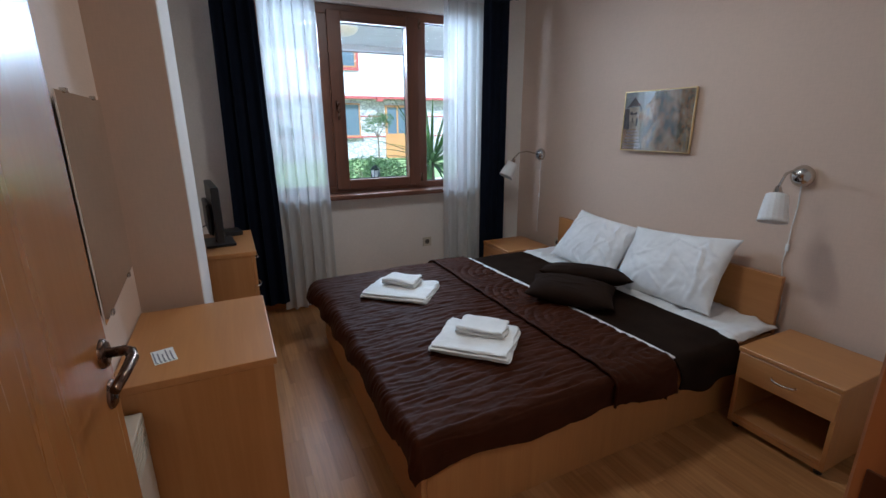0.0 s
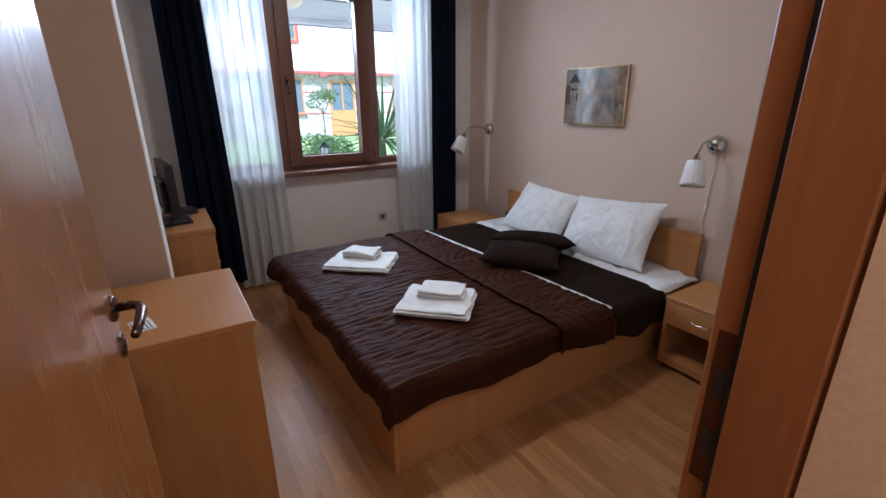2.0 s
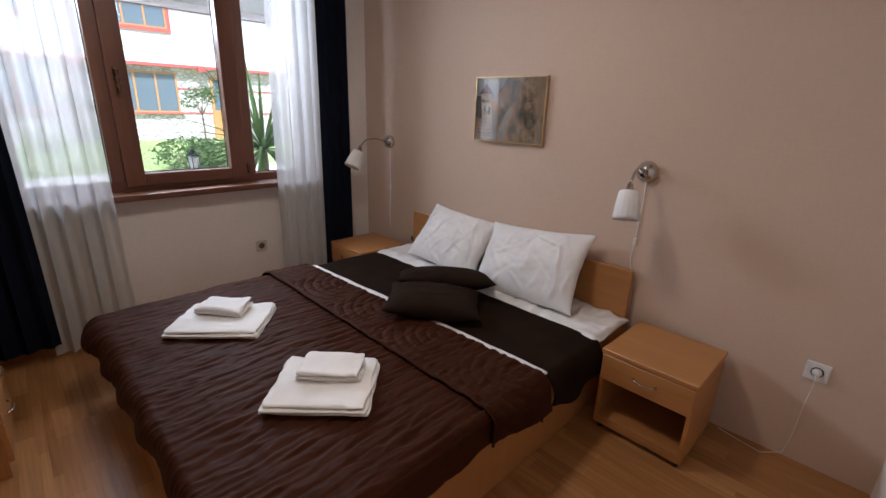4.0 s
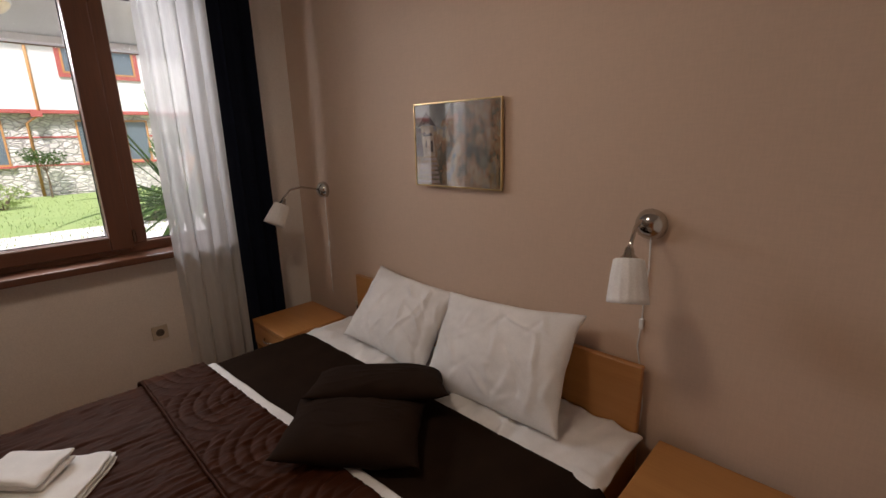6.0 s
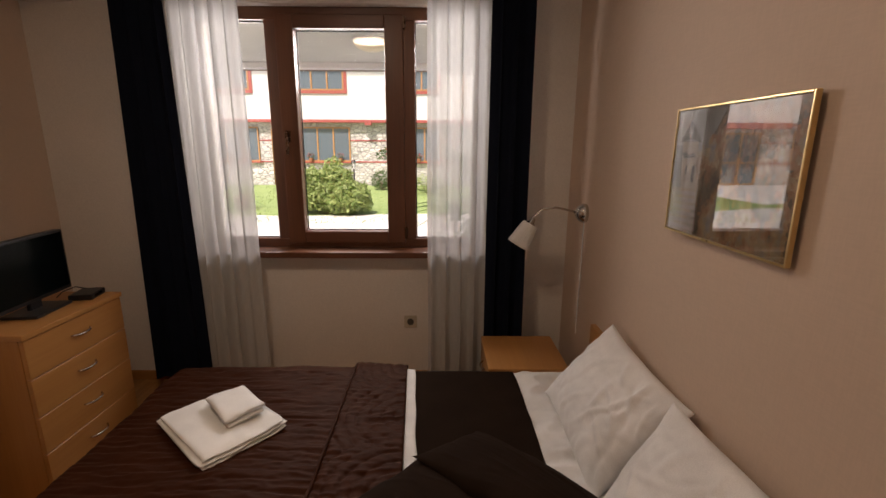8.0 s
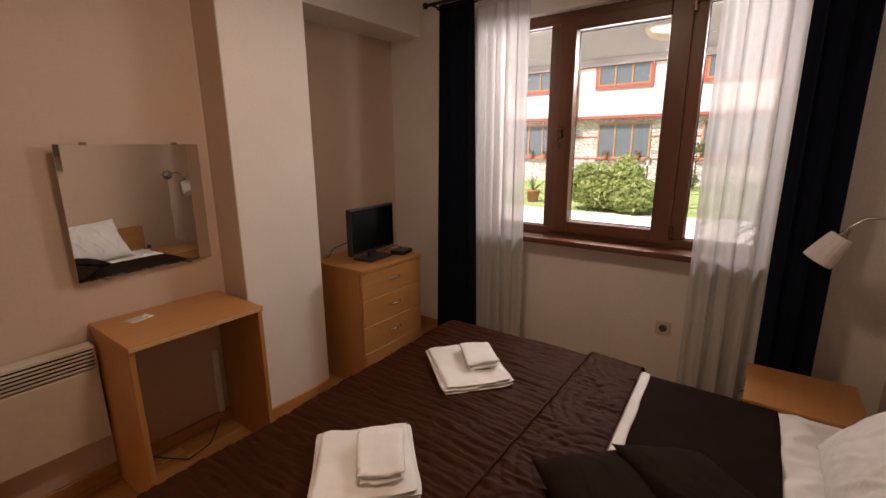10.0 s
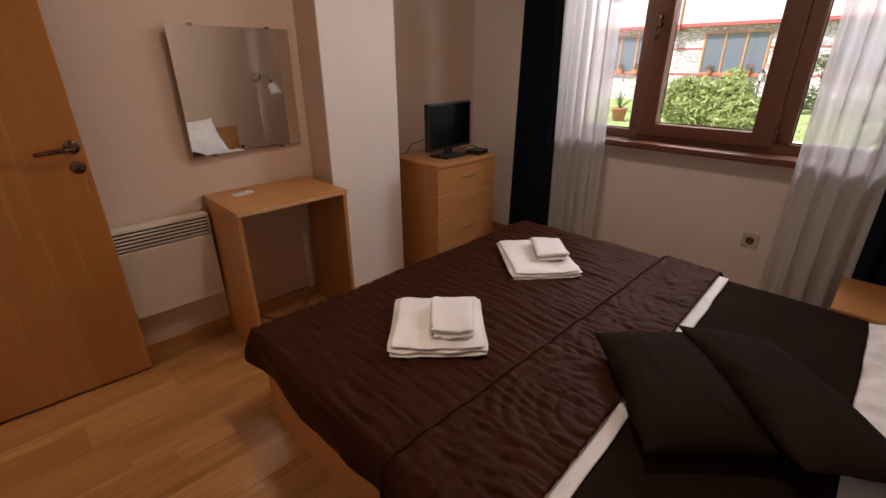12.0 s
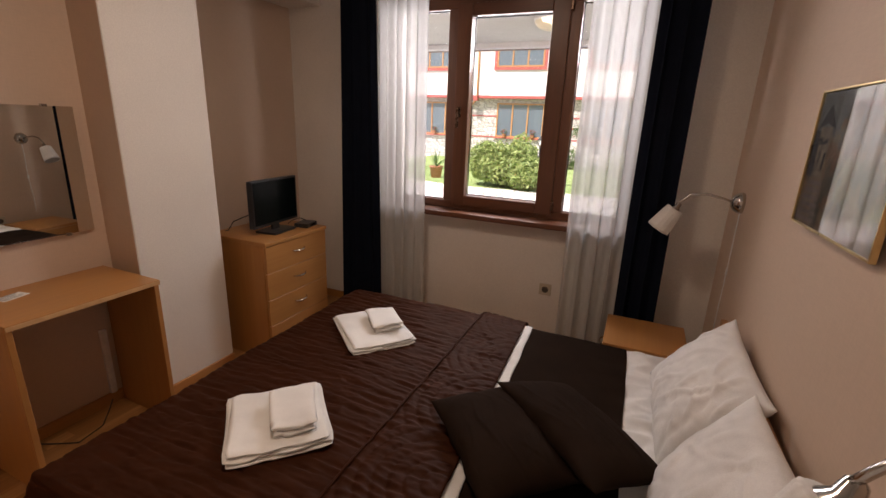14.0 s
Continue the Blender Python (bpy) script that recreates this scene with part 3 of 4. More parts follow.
part("rod", tube([(0.55, 3.62, 2.402), (2.86, 3.62, 2.402)], 0.007, 10), IRON, rod, "", True)
for x in (0.49, 2.91):
    part("finial", lathe([(0.0, -0.022), (0.014, -0.017), (0.022, 0.0), (0.014, 0.017), (0.0, 0.022)], 16, pose(x, 3.565, 2.425)), IRON, rod, "", True)
for x in (0.56, 1.78, 2.87):
    part("bracket", join(bx(x - 0.008, x + 0.008, 3.56, YN, 2.408, 2.416), bx(x - 0.015, x + 0.015, YN - 0.006, YN, 2.38, 2.45)), IRON, rod)

# unseen fixture: a plain dome in place of the bar of warm bulbs
lampf = thing("ceiling_lamp", "round white dome standing in for the unseen ceiling spotlight bar, switched on", "ceiling lamp", pose(1.65, 1.95, H))
part("base_plate", lathe([(0.0, 0.0), (0.17, 0.0), (0.17, -0.02), (0.15, -0.03)], 28), WHITEP, lampf, "", True)
part("glass_dome", lathe([(0.165, -0.02), (0.16, -0.05), (0.13, -0.085), (0.08, -0.105), (0.0, -0.112)], 32), WHITEP, lampf, "white glass dome", True)

# ---- bed ----
BX0, BX1, BY0, BY1 = 1.078, 3.075, 1.343, 3.045
bed = thing("double_bed", "low beech double bed with panel headboard against the wall", "bed", pose(BX0, BY0, 0))
BL, BW = BX1 - BX0, BY1 - BY0
part("footboard", bx(0, 0.022, 0, BW, 0.0, 0.36, 0.002), BEECH_Y, bed)
part("side_panel", bx(0.022, BL, 0.001, 0.023, 0.0, 0.36, 0.002), BEECH, bed)
part("side_panel", bx(0.022, BL, BW - 0.023, BW - 0.001, 0.0, 0.36, 0.002), BEECH, bed)
part("headboard", bx(BL, BL + 0.028, -0.0, BW + 0.02, 0.0, 0.668, 0.003), BEECH_Y, bed)
part("slat_base", bx(0.022, BL, 0.023, BW - 0.023, 0.2, 0.24), BEECH_X, bed)


matt = thing("mattress", "white-sheeted mattress in the bed base", "mattress", pose(BX0 + 0.03, BY0 + 0.03, 0.24))
part("body", bx(0, BL - 0.04, 0, BW - 0.06, 0.0, 0.165, 0.04, 3), LINEN, matt, "", True)


def over_edges(s, t, x0, y0, y1, top, reach, sag, seed, back=None):
    """A cloth point that runs over the bed's edges and hangs down."""
    ex = max(0.0, x0 - s) if x0 is not None else 0.0
    ey = y0 - t if t < y0 else (y1 - t if t > y1 else 0.0)
    d = math.hypot(ex, ey)
    if d < 1e-6:
        return Vector((s, t, top))
    nx, ny = -ex / d, -ey / d
    per = s * 1.0 + t * 1.3
    out = reach * (1 - math.exp(-d / 0.045)) * (1 + 0.35 * nz(per * 4, seed)) + 0.008 * math.sin(per * 17 + seed) * min(1, d / 0.15)
    down = max(0.0, d - 0.03 * (1 - math.exp(-d / 0.04))) * sag
    return Vector((max(s, x0) if x0 is not None else s, min(max(t, y0), y1), top)) + Vector((nx * out, ny * out, -down))


def quilt_point(u, v, s0, s1, lift):
    s = s0 + u * (s1 - s0 + (0.1 * (1 - v) ** 1.1 if lift else 0.0))
    hs = 0.165 + 0.025 * nz(s * 3, 3.3) + (0.015 if lift else 0)
    t = BY0 - hs + v * (BY1 + 0.165 - (BY0 - hs))
    p = over_edges(s, t, BX0 - 0.007, BY0 - 0.01, BY1 + 0.005, 0.424 + lift, 0.05 + 0.05 * max(0.0, (t - 2.3) / 0.7) ** 2 + lift, 1.0, 1.7)
    # quilting channels: fans near the fold, wavy rows towards the foot
    if lift:
        c = (round(t / 0.42 - 0.3) + 0.3) * 0.42
        r = math.hypot(s - 2.2, t - c)
        q = abs(math.sin(r / 0.05 * math.pi))
    else:
        q = abs(math.sin((t + 0.006 * math.sin(s * 7) + 0.008 * nz(s * 4, t * 4)) / 0.05 * math.pi))
    puff = (0.0065 if not lift else 0.008) * (q ** 0.4 - 0.6) + 0.004 * nz(s * 5, t * 14, 2) + 0.012 * (0.35 - abs(nz(s * 7, t * 30, 5))) + 0.004 * (0.35 - abs(nz(s * 22, t * 44, 8)))
    k = max(0.0, 1 - min(u, 1 - u) * 22) if lift else 0.0
    p.z += puff - 0.003 * k * k + 0.012 * nz(s * 2.2, t * 2.2, 7)
    return p


quilt = thing("quilt", "dark brown satin quilt with stitched channels, turned back over the bed", "quilt")
part("cover", sheet(160, 400, lambda u, v: quilt_point(u, v, 0.936, 1.97, 0.0)), QUILT, quilt, "", True, 0.012)
part("turned_back_band", sheet(50, 400, lambda u, v: quilt_point(u, v, 1.922, 2.168, 0.018)), QUILT, quilt, "dark brown quilt edge folded back", True, 0.012)


piping = [quilt_point(0.0, k / 60, 1.92, 2.168, 0.018) + Vector((-0.004, 0, 0.0)) for k in range(61)]
part("piping", tube(piping, 0.006, 8), QUILT, quilt, "dark corded quilt edge", True)


def blanket_fn(u, v):
    s = 2.2 + u * (2.7 - 2.2) + 0.1 * (1 - v) * (1 - u) + 0.03 * (1 - v) * u
    hs = 0.2 + 0.02 * math.sin(s * 13) + 0.02 * nz(s * 6, 9)
    t = BY0 - hs + v * (BY1 + 0.17 - (BY0 - hs))
    p = over_edges(s, t, None, BY0 - 0.01, BY1 + 0.005, 0.42, 0.062, 1.0, 4.2)
    p.z += 0.004 * nz(s * 5, t * 5, 3) + 0.006 * u * nz(s * 9, t * 9, 1)
    p.x += 0.012 * nz(t * 3, 1.1) * u
    return p


blanket = thing("blanket", "black-brown blanket with a white hem across the bed", "blanket")
part("cover", sheet(44, 150, blanket_fn), BLACKB, blanket, "", True, 0.01)


def strip_fn(u, v):
    s = 2.14 + u * (0.06 + 0.015 * v) + 0.1 * (1 - v)
    t = BY0 - 0.02 + v * (BW + 0.04)
    p = over_edges(s, t, None, BY0 - 0.01, BY1 + 0.005, 0.429, 0.07, 1.0, 4.2)
    p.z += 0.004 * nz(s * 5, t * 5, 3) + 0.003 * nz(s * 30, t * 12, 1)
    p.x += 0.01 * nz(t * 4, 5.0)
    return p


part("white_hem", sheet(8, 110, strip_fn), LINEN, blanket, "white turned sheet hem", True, 0.006)


def linen_fn(u, v):
    s = 2.6 + u * 0.47
    t = BY0 - 0.06 + v * (BW + 0.12)
    p = over_edges(s, t, None, BY0 - 0.005, BY1, 0.412, 0.03, 0.8, 2.2)
    w = ((0.4 - abs(nz(s * 5, t * 11, 4))) * 0.034 + 0.01 * nz(s * 16, t * 14, 8)) * min(1.0, max(0.0, (s - 2.69) / 0.05)) - (0.01 if s < 2.69 else 0.0)
    p.z += w
    return p


sheet_ob = thing("bed_sheet", "crumpled white cotton bed sheet at the head end", "bed sheet")
part("cover", sheet(60, 170, linen_fn), LINEN, sheet_ob, "", True, 0.008)


def pillow_mesh(w, h, thick, seed, wrinkle=1.0, n=64):
    """A soft cushion: w along x, h along y, centred, with pinched corners and wrinkles."""
    bm = bmesh.new()
    grids = []
    rg = random.Random(seed)
    creases = []
    for k in range(26):
        ca, cb = rg.uniform(-0.75, 0.95), rg.uniform(-0.95, 0.85)
        ang = math.pi + rg.gauss(0, 0.45)
        creases.append((ca, cb, math.cos(ang), math.sin(ang), rg.uniform(0.35, 0.95), rg.uniform(0.02, 0.05), rg.choice((1, 1, -0.7)) * rg.uniform(0.006, 0.015)))
    for side in (1, -1):
        g = []
        for i in range(n + 1):
            row = []
            for j in range(n + 1):
                a, b = 2 * i / n - 1, 2 * j / n - 1
                pinch = 1 - 0.07 * (1 - a * a) * abs(b) ** 3
                pinch2 = 1 - 0.07 * (1 - b * b) * abs(a) ** 3
                x, y = a * w / 2 * pinch2, b * h / 2 * pinch
                e = (1 - abs(a) ** 2.6) * (1 - abs(b) ** 2.6)
                z = thick / 2 * max(0.0, e) ** 0.55
                rim = max(0.0, e) ** 0.35
                crease = 0.0
                for ca, cb, da, db, ln, wd, am in creases:
                    pa, pb = a - ca, b - cb
                    along = pa * da + pb * db
                    off = pb * da - pa * db + 0.05 * math.sin(along * 5 + ca * 9)
                    if -0.1 < along < ln:
                        crease += am * math.exp(-(off / wd) ** 2) * math.sin(math.pi * min(1, max(0, (along + 0.1) / (ln + 0.1)))) ** 0.7
                z += (wrinkle * (crease + 0.012 * nz(a * 1.4 + seed, b * 1.7, seed) + 0.0035 * nz(a * 7, b * 8, seed))) * rim
                x += 0.006 * nz(a * 2, b * 2, seed + 3)
                y += 0.01 * nz(a * 3 + 5, b * 2, seed)
                row.append(bm.verts.new((x, y, side * z)))
            g.append(row)
        grids.append(g)
        for i in range(n):
            for j in range(n):
                f = (g[i][j], g[i + 1][j], g[i + 1][j + 1], g[i][j + 1])
                bm.faces.new(f if side == 1 else f[::-1])
    bmesh.ops.remove_doubles(bm, verts=bm.verts[:], dist=0.0006)
    return bm


def pillow(m, w, h, thick, seed, mat, name, label, category, wrinkle=1.0, group=""):
    p = thing(name, label, category, m, group)
    part("pillowcase", pillow_mesh(w, h, thick, seed, wrinkle), mat, p, "", True)
    return p


def lean(x, y, z, tilt, yaw=0.0, spin=0.0):
    """A cushion that leans back towards the headboard."""
    return pose(x, y, z, 0, 0, yaw) @ pose(0, 0, 0, 0, -90 + tilt, 0) @ pose(0, 0, 0, 0, 0, spin)


pillow(lean(2.95, 2.515, 0.59, 39, 5, -5), 0.43, 0.6, 0.15, 1.2, LINEN, "pillow", "white rumpled bed pillow leaning on the headboard beside the far drape", "pillow", 1.0)
pillow(lean(2.925, 1.875, 0.6, 32, -3, 6), 0.45, 0.69, 0.16, 6.6, LINEN, "pillow", "white rumpled bed pillow leaning on the headboard under the picture", "pillow", 1.0)
pillow(pose(2.325, 2.035, 0.49, 2, 3, -48), 0.49, 0.33, 0.135, 3.1, CUSH, "cushion", "dark brown velour scatter cushion lying on the blanket", "cushion", 0.3)
pillow(pose(2.56, 2.185, 0.508, -14, 2, -43), 0.55, 0.34, 0.125, 8.3, CUSH, "cushion", "dark brown velour scatter cushion propped on another", "cushion", 0.3)


# ---- towels ----
def folded(w, h, layers, tall, seed):
    """A stack of folded terry layers, rounded along the fold."""
    bms = []
    for k in range(layers):
        z0 = k * tall / layers
        th = tall / layers

        def ring(u, v, z0=z0, th=th, k=k):
            a = v * math.tau
            ww = w - 0.012 * ((k * 7 + 3) % 3)
            hh = h - 0.014 * ((k * 5 + 1) % 3)
            cx = math.copysign(min(1, abs(math.cos(a)) ** 0.3), math.cos(a)) * (1 - 0.035 * abs(2 * u - 1) ** 10)
            cz = math.copysign(min(1, abs(math.sin(a)) ** 0.6), math.sin(a))
            y = (u - 0.5) * hh + 0.014 * nz(cx * 2, u * 3, seed + k * 5)
            x = cx * ww / 2 + 0.009 * nz(u * 4, cz, seed + k * 3)
            sagz = 0.013 * nz(x * 7, y * 7, seed) + 0.004 * nz(x * 22, y * 22, seed + k)
            ends = 1 - 0.55 * (abs(2 * u - 1) ** 14)
            return Vector((x, y, z0 + th / 2 + cz * th * 0.52 * ends + sagz))
        b = sheet(26, 40, ring)
        bmesh.ops.remove_doubles(b, verts=b.verts[:], dist=0.0004)
        ed = [e for e in b.edges if e.is_boundary]
        bmesh.ops.holes_fill(b, edges=ed, sides=0)
        bmesh.ops.recalc_face_normals(b, faces=b.faces[:])
        bms.append(b)
    return bms


def towel(x, y, z, turn, w, h, layers, tall, seed, name, label):
    t = thing(name, label, "towel", pose(x, y, z, 0, 0, turn))
    for b in folded(w, h, layers, tall, seed):
        part("terry_fold", b, TOWEL, t, "", True)


towel(1.475, 2.59, 0.432, -40, 0.42, 0.33, 3, 0.034, 1, "bath_towel", "large folded white bath towel on the quilt")
towel(1.505, 2.65, 0.467, -45, 0.225, 0.155, 2, 0.043, 2, "hand_towel", "small folded white hand towel on the bath towel")
towel(1.567, 1.82, 0.432, -44, 0.375, 0.34, 3, 0.037, 3, "bath_towel", "large folded white bath towel near the bed's foot corner")
towel(1.615, 1.845, 0.47, -45, 0.24, 0.155, 2, 0.04, 4, "hand_towel", "small folded white hand towel on the bath towel")


# ---- bedside tables ----
def bow_handle(w, mat_parent, x, y, z, along="y", out=-1):
    pts = []
    for i in range(9):
        a = i / 8 - 0.5
        b = 0.022 * (1 - (2 * a) ** 4)
        pts.append((x + out * b, y + a * w, z + 0.004 * (2 * a) ** 2))
    return part("handle", tube(pts, 0.0045, 8), CHROME, mat_parent, "curved chrome bow handle", True)


def nightstand(m, label):
    n = thing("bedside_table", label, "bedside table", m, "bedside tables by the bed")
    D, W, T = 0.41, 0.405, 0.423
    part("top", bx(0, D, 0, W, T - 0.022, T, 0.003), BEECH_Y, n)
    part("side_panel", bx(0.008, D, 0.004, 0.022, 0.03, T - 0.022, 0.0015), BEECH, n)
    part("side_panel", bx(0.008, D, W - 0.022, W - 0.004, 0.03, T - 0.022, 0.0015), BEECH, n)
    part("bottom_shelf", bx(0.01, D, 0.022, W - 0.022, 0.055, 0.075, 0.0015), BEECH_Y, n)
    part("kick_strip", bx(0.009, 0.024, 0.022, W - 0.022, 0.03, 0.0545), BEECH_Y, n)
    part("back_panel", bx(D - 0.012, D - 0.002, 0.022, W - 0.022, 0.03, T - 0.022), BEECH, n)
    part("divider", bx(0.012, D - 0.012, 0.022, W - 0.022, 0.265, 0.28), BEECH_Y, n)
    d = part("drawer_front", bx(0.001, 0.017, 0.007, W - 0.007, 0.272, T - 0.026, 0.002), BEECH_Y, n)
    bow_handle(0.1, d, 0.001, W / 2, 0.335)
    for y in (0.03, W - 0.03):
        for fx in (0.04, D - 0.04):
            part("foot", lathe([(0.0, 0.0), (0.016, 0.0), (0.018, 0.03), (0.0, 0.03)], 12, pose(fx, y, 0)), BLACKP, n)
    return n


ns = nightstand(pose(2.66, 0.857, 0), "beech bedside table with one drawer and open shelf, beside the bed")
ns2 = copy_thing(ns, pose(2.58, 3.07, 0))
ns2["label"] = "beech bedside table tucked in the corner before the drape"

# ---- dresser ----
dr = thing("dresser", "tall beech chest of four drawers in the niche, with bow handles", "dresser", pose(0.2, 2.672, 0))
DD, DW, DT = 0.48, 0.555, 0.775
part("top", bx(0, DD + 0.006, -0.004, DW + 0.004, DT - 0.024, DT, 0.004, 2), BEECH_Y, dr)
part("side_panel", bx(0, DD - 0.02, 0, 0.018, 0.0, DT - 0.024, 0.0015), BEECH, dr)
part("side_panel", bx(0, DD - 0.02, DW - 0.018, DW, 0.0, DT - 0.024, 0.0015), BEECH, dr)
part("plinth", bx(DD - 0.05, DD - 0.021, 0.018, DW - 0.018, 0.0, 0.09), BEECH_Y, dr)
part("back_panel", bx(0.002, 0.01, 0.018, DW - 0.018, 0.05, DT - 0.024), BEECH, dr)
for i in range(4):
    z0 = 0.065 + i * 0.1715
    d = part("drawer_front", bx(DD - 0.0195, DD - 0.001, 0.003, DW - 0.003, z0, z0 + 0.168, 0.002), BEECH_Y, dr)
    bow_handle(0.11, d, DD - 0.001, DW / 2, z0 + 0.093, "y", 1)

# television and box on the dresser
tv = thing("television", "small black flat-screen television, switched off, on the dresser", "television", pose(0.51, 2.945, DT, 0, 0, 6))
part("casing", bx(-0.026, 0.012, -0.215, 0.215, 0.05, 0.342, 0.006, 2), BLACKP, tv)
part("back_bulge", bx(-0.055, -0.03, -0.15, 0.15, 0.08, 0.25, 0.012, 2), BLACKP, tv)
part("screen", bx(0.0105, 0.0135, -0.203, 0.203, 0.068, 0.33, 0.001), SCREEN, tv, "dark glossy screen")
part("neck", bx(-0.02, 0.0, -0.035, 0.035, 0.012, 0.06, 0.004), BLACKP, tv)
part("stand", bx(-0.075, 0.075, -0.11, 0.11, 0.0, 0.014, 0.005, 2), BLACKP, tv)
box_ = thing("set_top_box", "flat black receiver box beside the television", "receiver", pose(0.575, 3.15, DT, 0, 0, 12))
part("casing", bx(-0.05, 0.05, -0.065, 0.065, 0.0, 0.028, 0.004, 2), BLACKP, box_)
part("front_display", bx(0.0495, 0.051, -0.03, 0.03, 0.008, 0.02), SCREEN, box_)
cable = thing("television_cable", "thin black cable curling behind the television", "cable")
part("cord", tube([(0.475, 2.91, 0.9), (0.4, 2.82, 0.885), (0.34, 2.76, 0.85), (0.3, 2.75, 0.79), (0.26, 2.76, 0.78)], 0.003, 6), BLACKP, cable, "", True)
cable = thing("receiver_cable", "thin black cable looping behind the receiver", "cable")
part("cord", tube([(0.475, 3.09, 0.79), (0.455, 3.15, 0.8), (0.485, 3.195, 0.812), (0.545, 3.2, 0.8), (0.58, 3.2, 0.783)], 0.0028, 6), BLACKP, cable, "", True)

# ---- desk, label card, mirror ----
desk = thing("desk", "open-fronted beech desk against the wall under the mirror", "desk", pose(0.245, 1.475, 0))
part("top", bx(0, 0.425, 0, 0.566, 0.727, 0.75, 0.003, 2), BEECH_Y, desk)
# pale strip paints the window's highlight onto the desk's front edge
part("edge_band", bx(0.424, 0.4262, 0.003, 0.563, 0.7295, 0.7475), EDGE, desk, "pale strip along the front, a painted window highlight")
part("side_panel", bx(0.016, 0.415, 0.002, 0.024, 0.0, 0.727, 0.002), BEECH, desk)
part("side_panel", bx(0.016, 0.415, 0.542, 0.564, 0.0, 0.727, 0.002), BEECH, desk)
card = thing("info_card", "small white printed card lying on the desk", "card", pose(0.36, 1.632, 0.75, 0, 0, 14))
part("paper", bx(-0.029, 0.031, -0.05, 0.046, 0.0, 0.0015), PAPER, card)
for i in range(5):
    part("print_line", bx(-0.026 + i * 0.011, -0.022 + i * 0.011, -0.042, 0.036 - 0.012 * (i % 3), 0.0015, 0.0019), INK, card)
    part("print_line", bx(-0.0245 + i * 0.011, -0.019 + i * 0.011, -0.046, -0.04, 0.0015, 0.0019), INK, card)
cable = thing("floor_cable", "thin dark cable on the floor beneath the desk", "cable")
part("cord", tube([(0.265, 1.53, 0.4), (0.27, 1.56, 0.2), (0.275, 1.59, 0.03), (0.33, 1.65, 0.006), (0.43, 1.71, 0.006), (0.4, 1.83, 0.006), (0.31, 1.91, 0.006), (0.265, 1.96, 0.03)], 0.003, 6), BLACKP, cable, "", True)
conduit = solid("cable_duct", bx(XW, XW + 0.02, 1.965, 1.995, 0.06, 0.42, 0.002), WHITEP, "white plastic cable duct on the wall under the desk", "cable duct")

mirror = thing("wall_mirror", "frameless rectangular mirror with polished edge above the desk", "mirror", pose(XW + 0.037, 1.464, 0.94, 0, 0.35, 3.0))
part("mirror_glass", bx(0.0, 0.005, 0, 0.567, 0, 0.566, 0.0008), MIRROR, mirror)
for y, z in ((0.1, 0.566), (0.455, 0.566), (0.1, -0.004), (0.455, -0.004)):
    part("clip", bx(-0.004, 0.009, y - 0.012, y + 0.012, z - 0.004, z + 0.008, 0.001), CHROME, mirror)
part("spacer", bx(-0.0055, -0.0005, 0.02, 0.535, 0.02, 0.55), GREYD, mirror)

# ---- electric heater ----
heat = thing("panel_heater", "cream electric panel convector heater with slotted grille on the wall", "heater", pose(XW, 0.79, 0.238))
part("body", bx(0.012, 0.075, 0, 0.675, 0.0, 0.33, 0.006, 2), CREAM, heat)
part("grille_recess", bx(0.02, 0.05, 0.004, 0.671, 0.325, 0.428), GREYD, heat)
for i in range(6):
    part("slat", bx(0.066, 0.075, 0.004, 0.671, 0.3395 + i * 0.0165, 0.3465 + i * 0.0165, 0.001), CREAM, heat)
part("top_cap", bx(0.012, 0.076, 0, 0.675, 0.428, 0.438, 0.003), CREAM, heat)
for y in (0.0, 0.671):
    part("end_cap", bx(0.012, 0.075, y, y + 0.004, 0.328, 0.43), CREAM, heat)
for y in (0.1, 0.56):
    part("bracket", bx(0.0, 0.014, y, y + 0.03, 0.05, 0.36), GREYD, heat)

# ---- picture ----
pic = thing("framed_picture", "framed autumn landscape print under glass in thin gold frame", "picture", pose(XE - 0.018, 2.236, 1.439, 0, 0, 1.5))
part("print", bx(-0.009, -0.006, -0.25, 0.25, -0.184, 0.184), PRINT, pic)
part("backing", bx(-0.0055, -0.001, -0.25, 0.25, -0.184, 0.184), GREYD, pic)


def painted(pts, lift, mat):
    bm = bmesh.new()
    bm.faces.new([bm.verts.new((-0.009 - lift, y, z)) for y, z in pts])
    bmesh.ops.recalc_face_normals(bm, faces=bm.faces[:])
    return part("painted_shape", bm, mat, pic)


painted([(0.25, 0.184), (0.02, 0.184), (0.06, 0.12), (0.1, 0.09), (0.25, 0.06)], 0.0004, P_SKY)
painted([(0.25, -0.05), (0.25, 0.08), (0.19, 0.08), (0.2, -0.05)], 0.0005, P_DARK)
painted([(0.215, 0.09), (0.135, 0.09), (0.125, -0.05), (0.2, -0.05)], 0.0006, P_HOUSE)
painted([(0.235, 0.085), (0.175, 0.155), (0.115, 0.085), (0.175, 0.1)], 0.0008, P_DARK)
painted([(0.21, 0.055), (0.19, 0.062), (0.175, 0.05), (0.15, 0.06), (0.14, 0.045), (0.2, 0.04)], 0.0009, P_DARK)
for k in range(5):
    painted([(0.185, 0.02 - k * 0.012), (0.176, 0.02 - k * 0.012), (0.176, 0.004 - k * 0.012), (0.185, 0.004 - k * 0.012)] if k < 2 else [(0.16 - k * 0.004, 0.02), (0.153 - k * 0.004, 0.02), (0.153 - k * 0.004, -0.03), (0.16 - k * 0.004, -0.03)], 0.001, P_DARK)
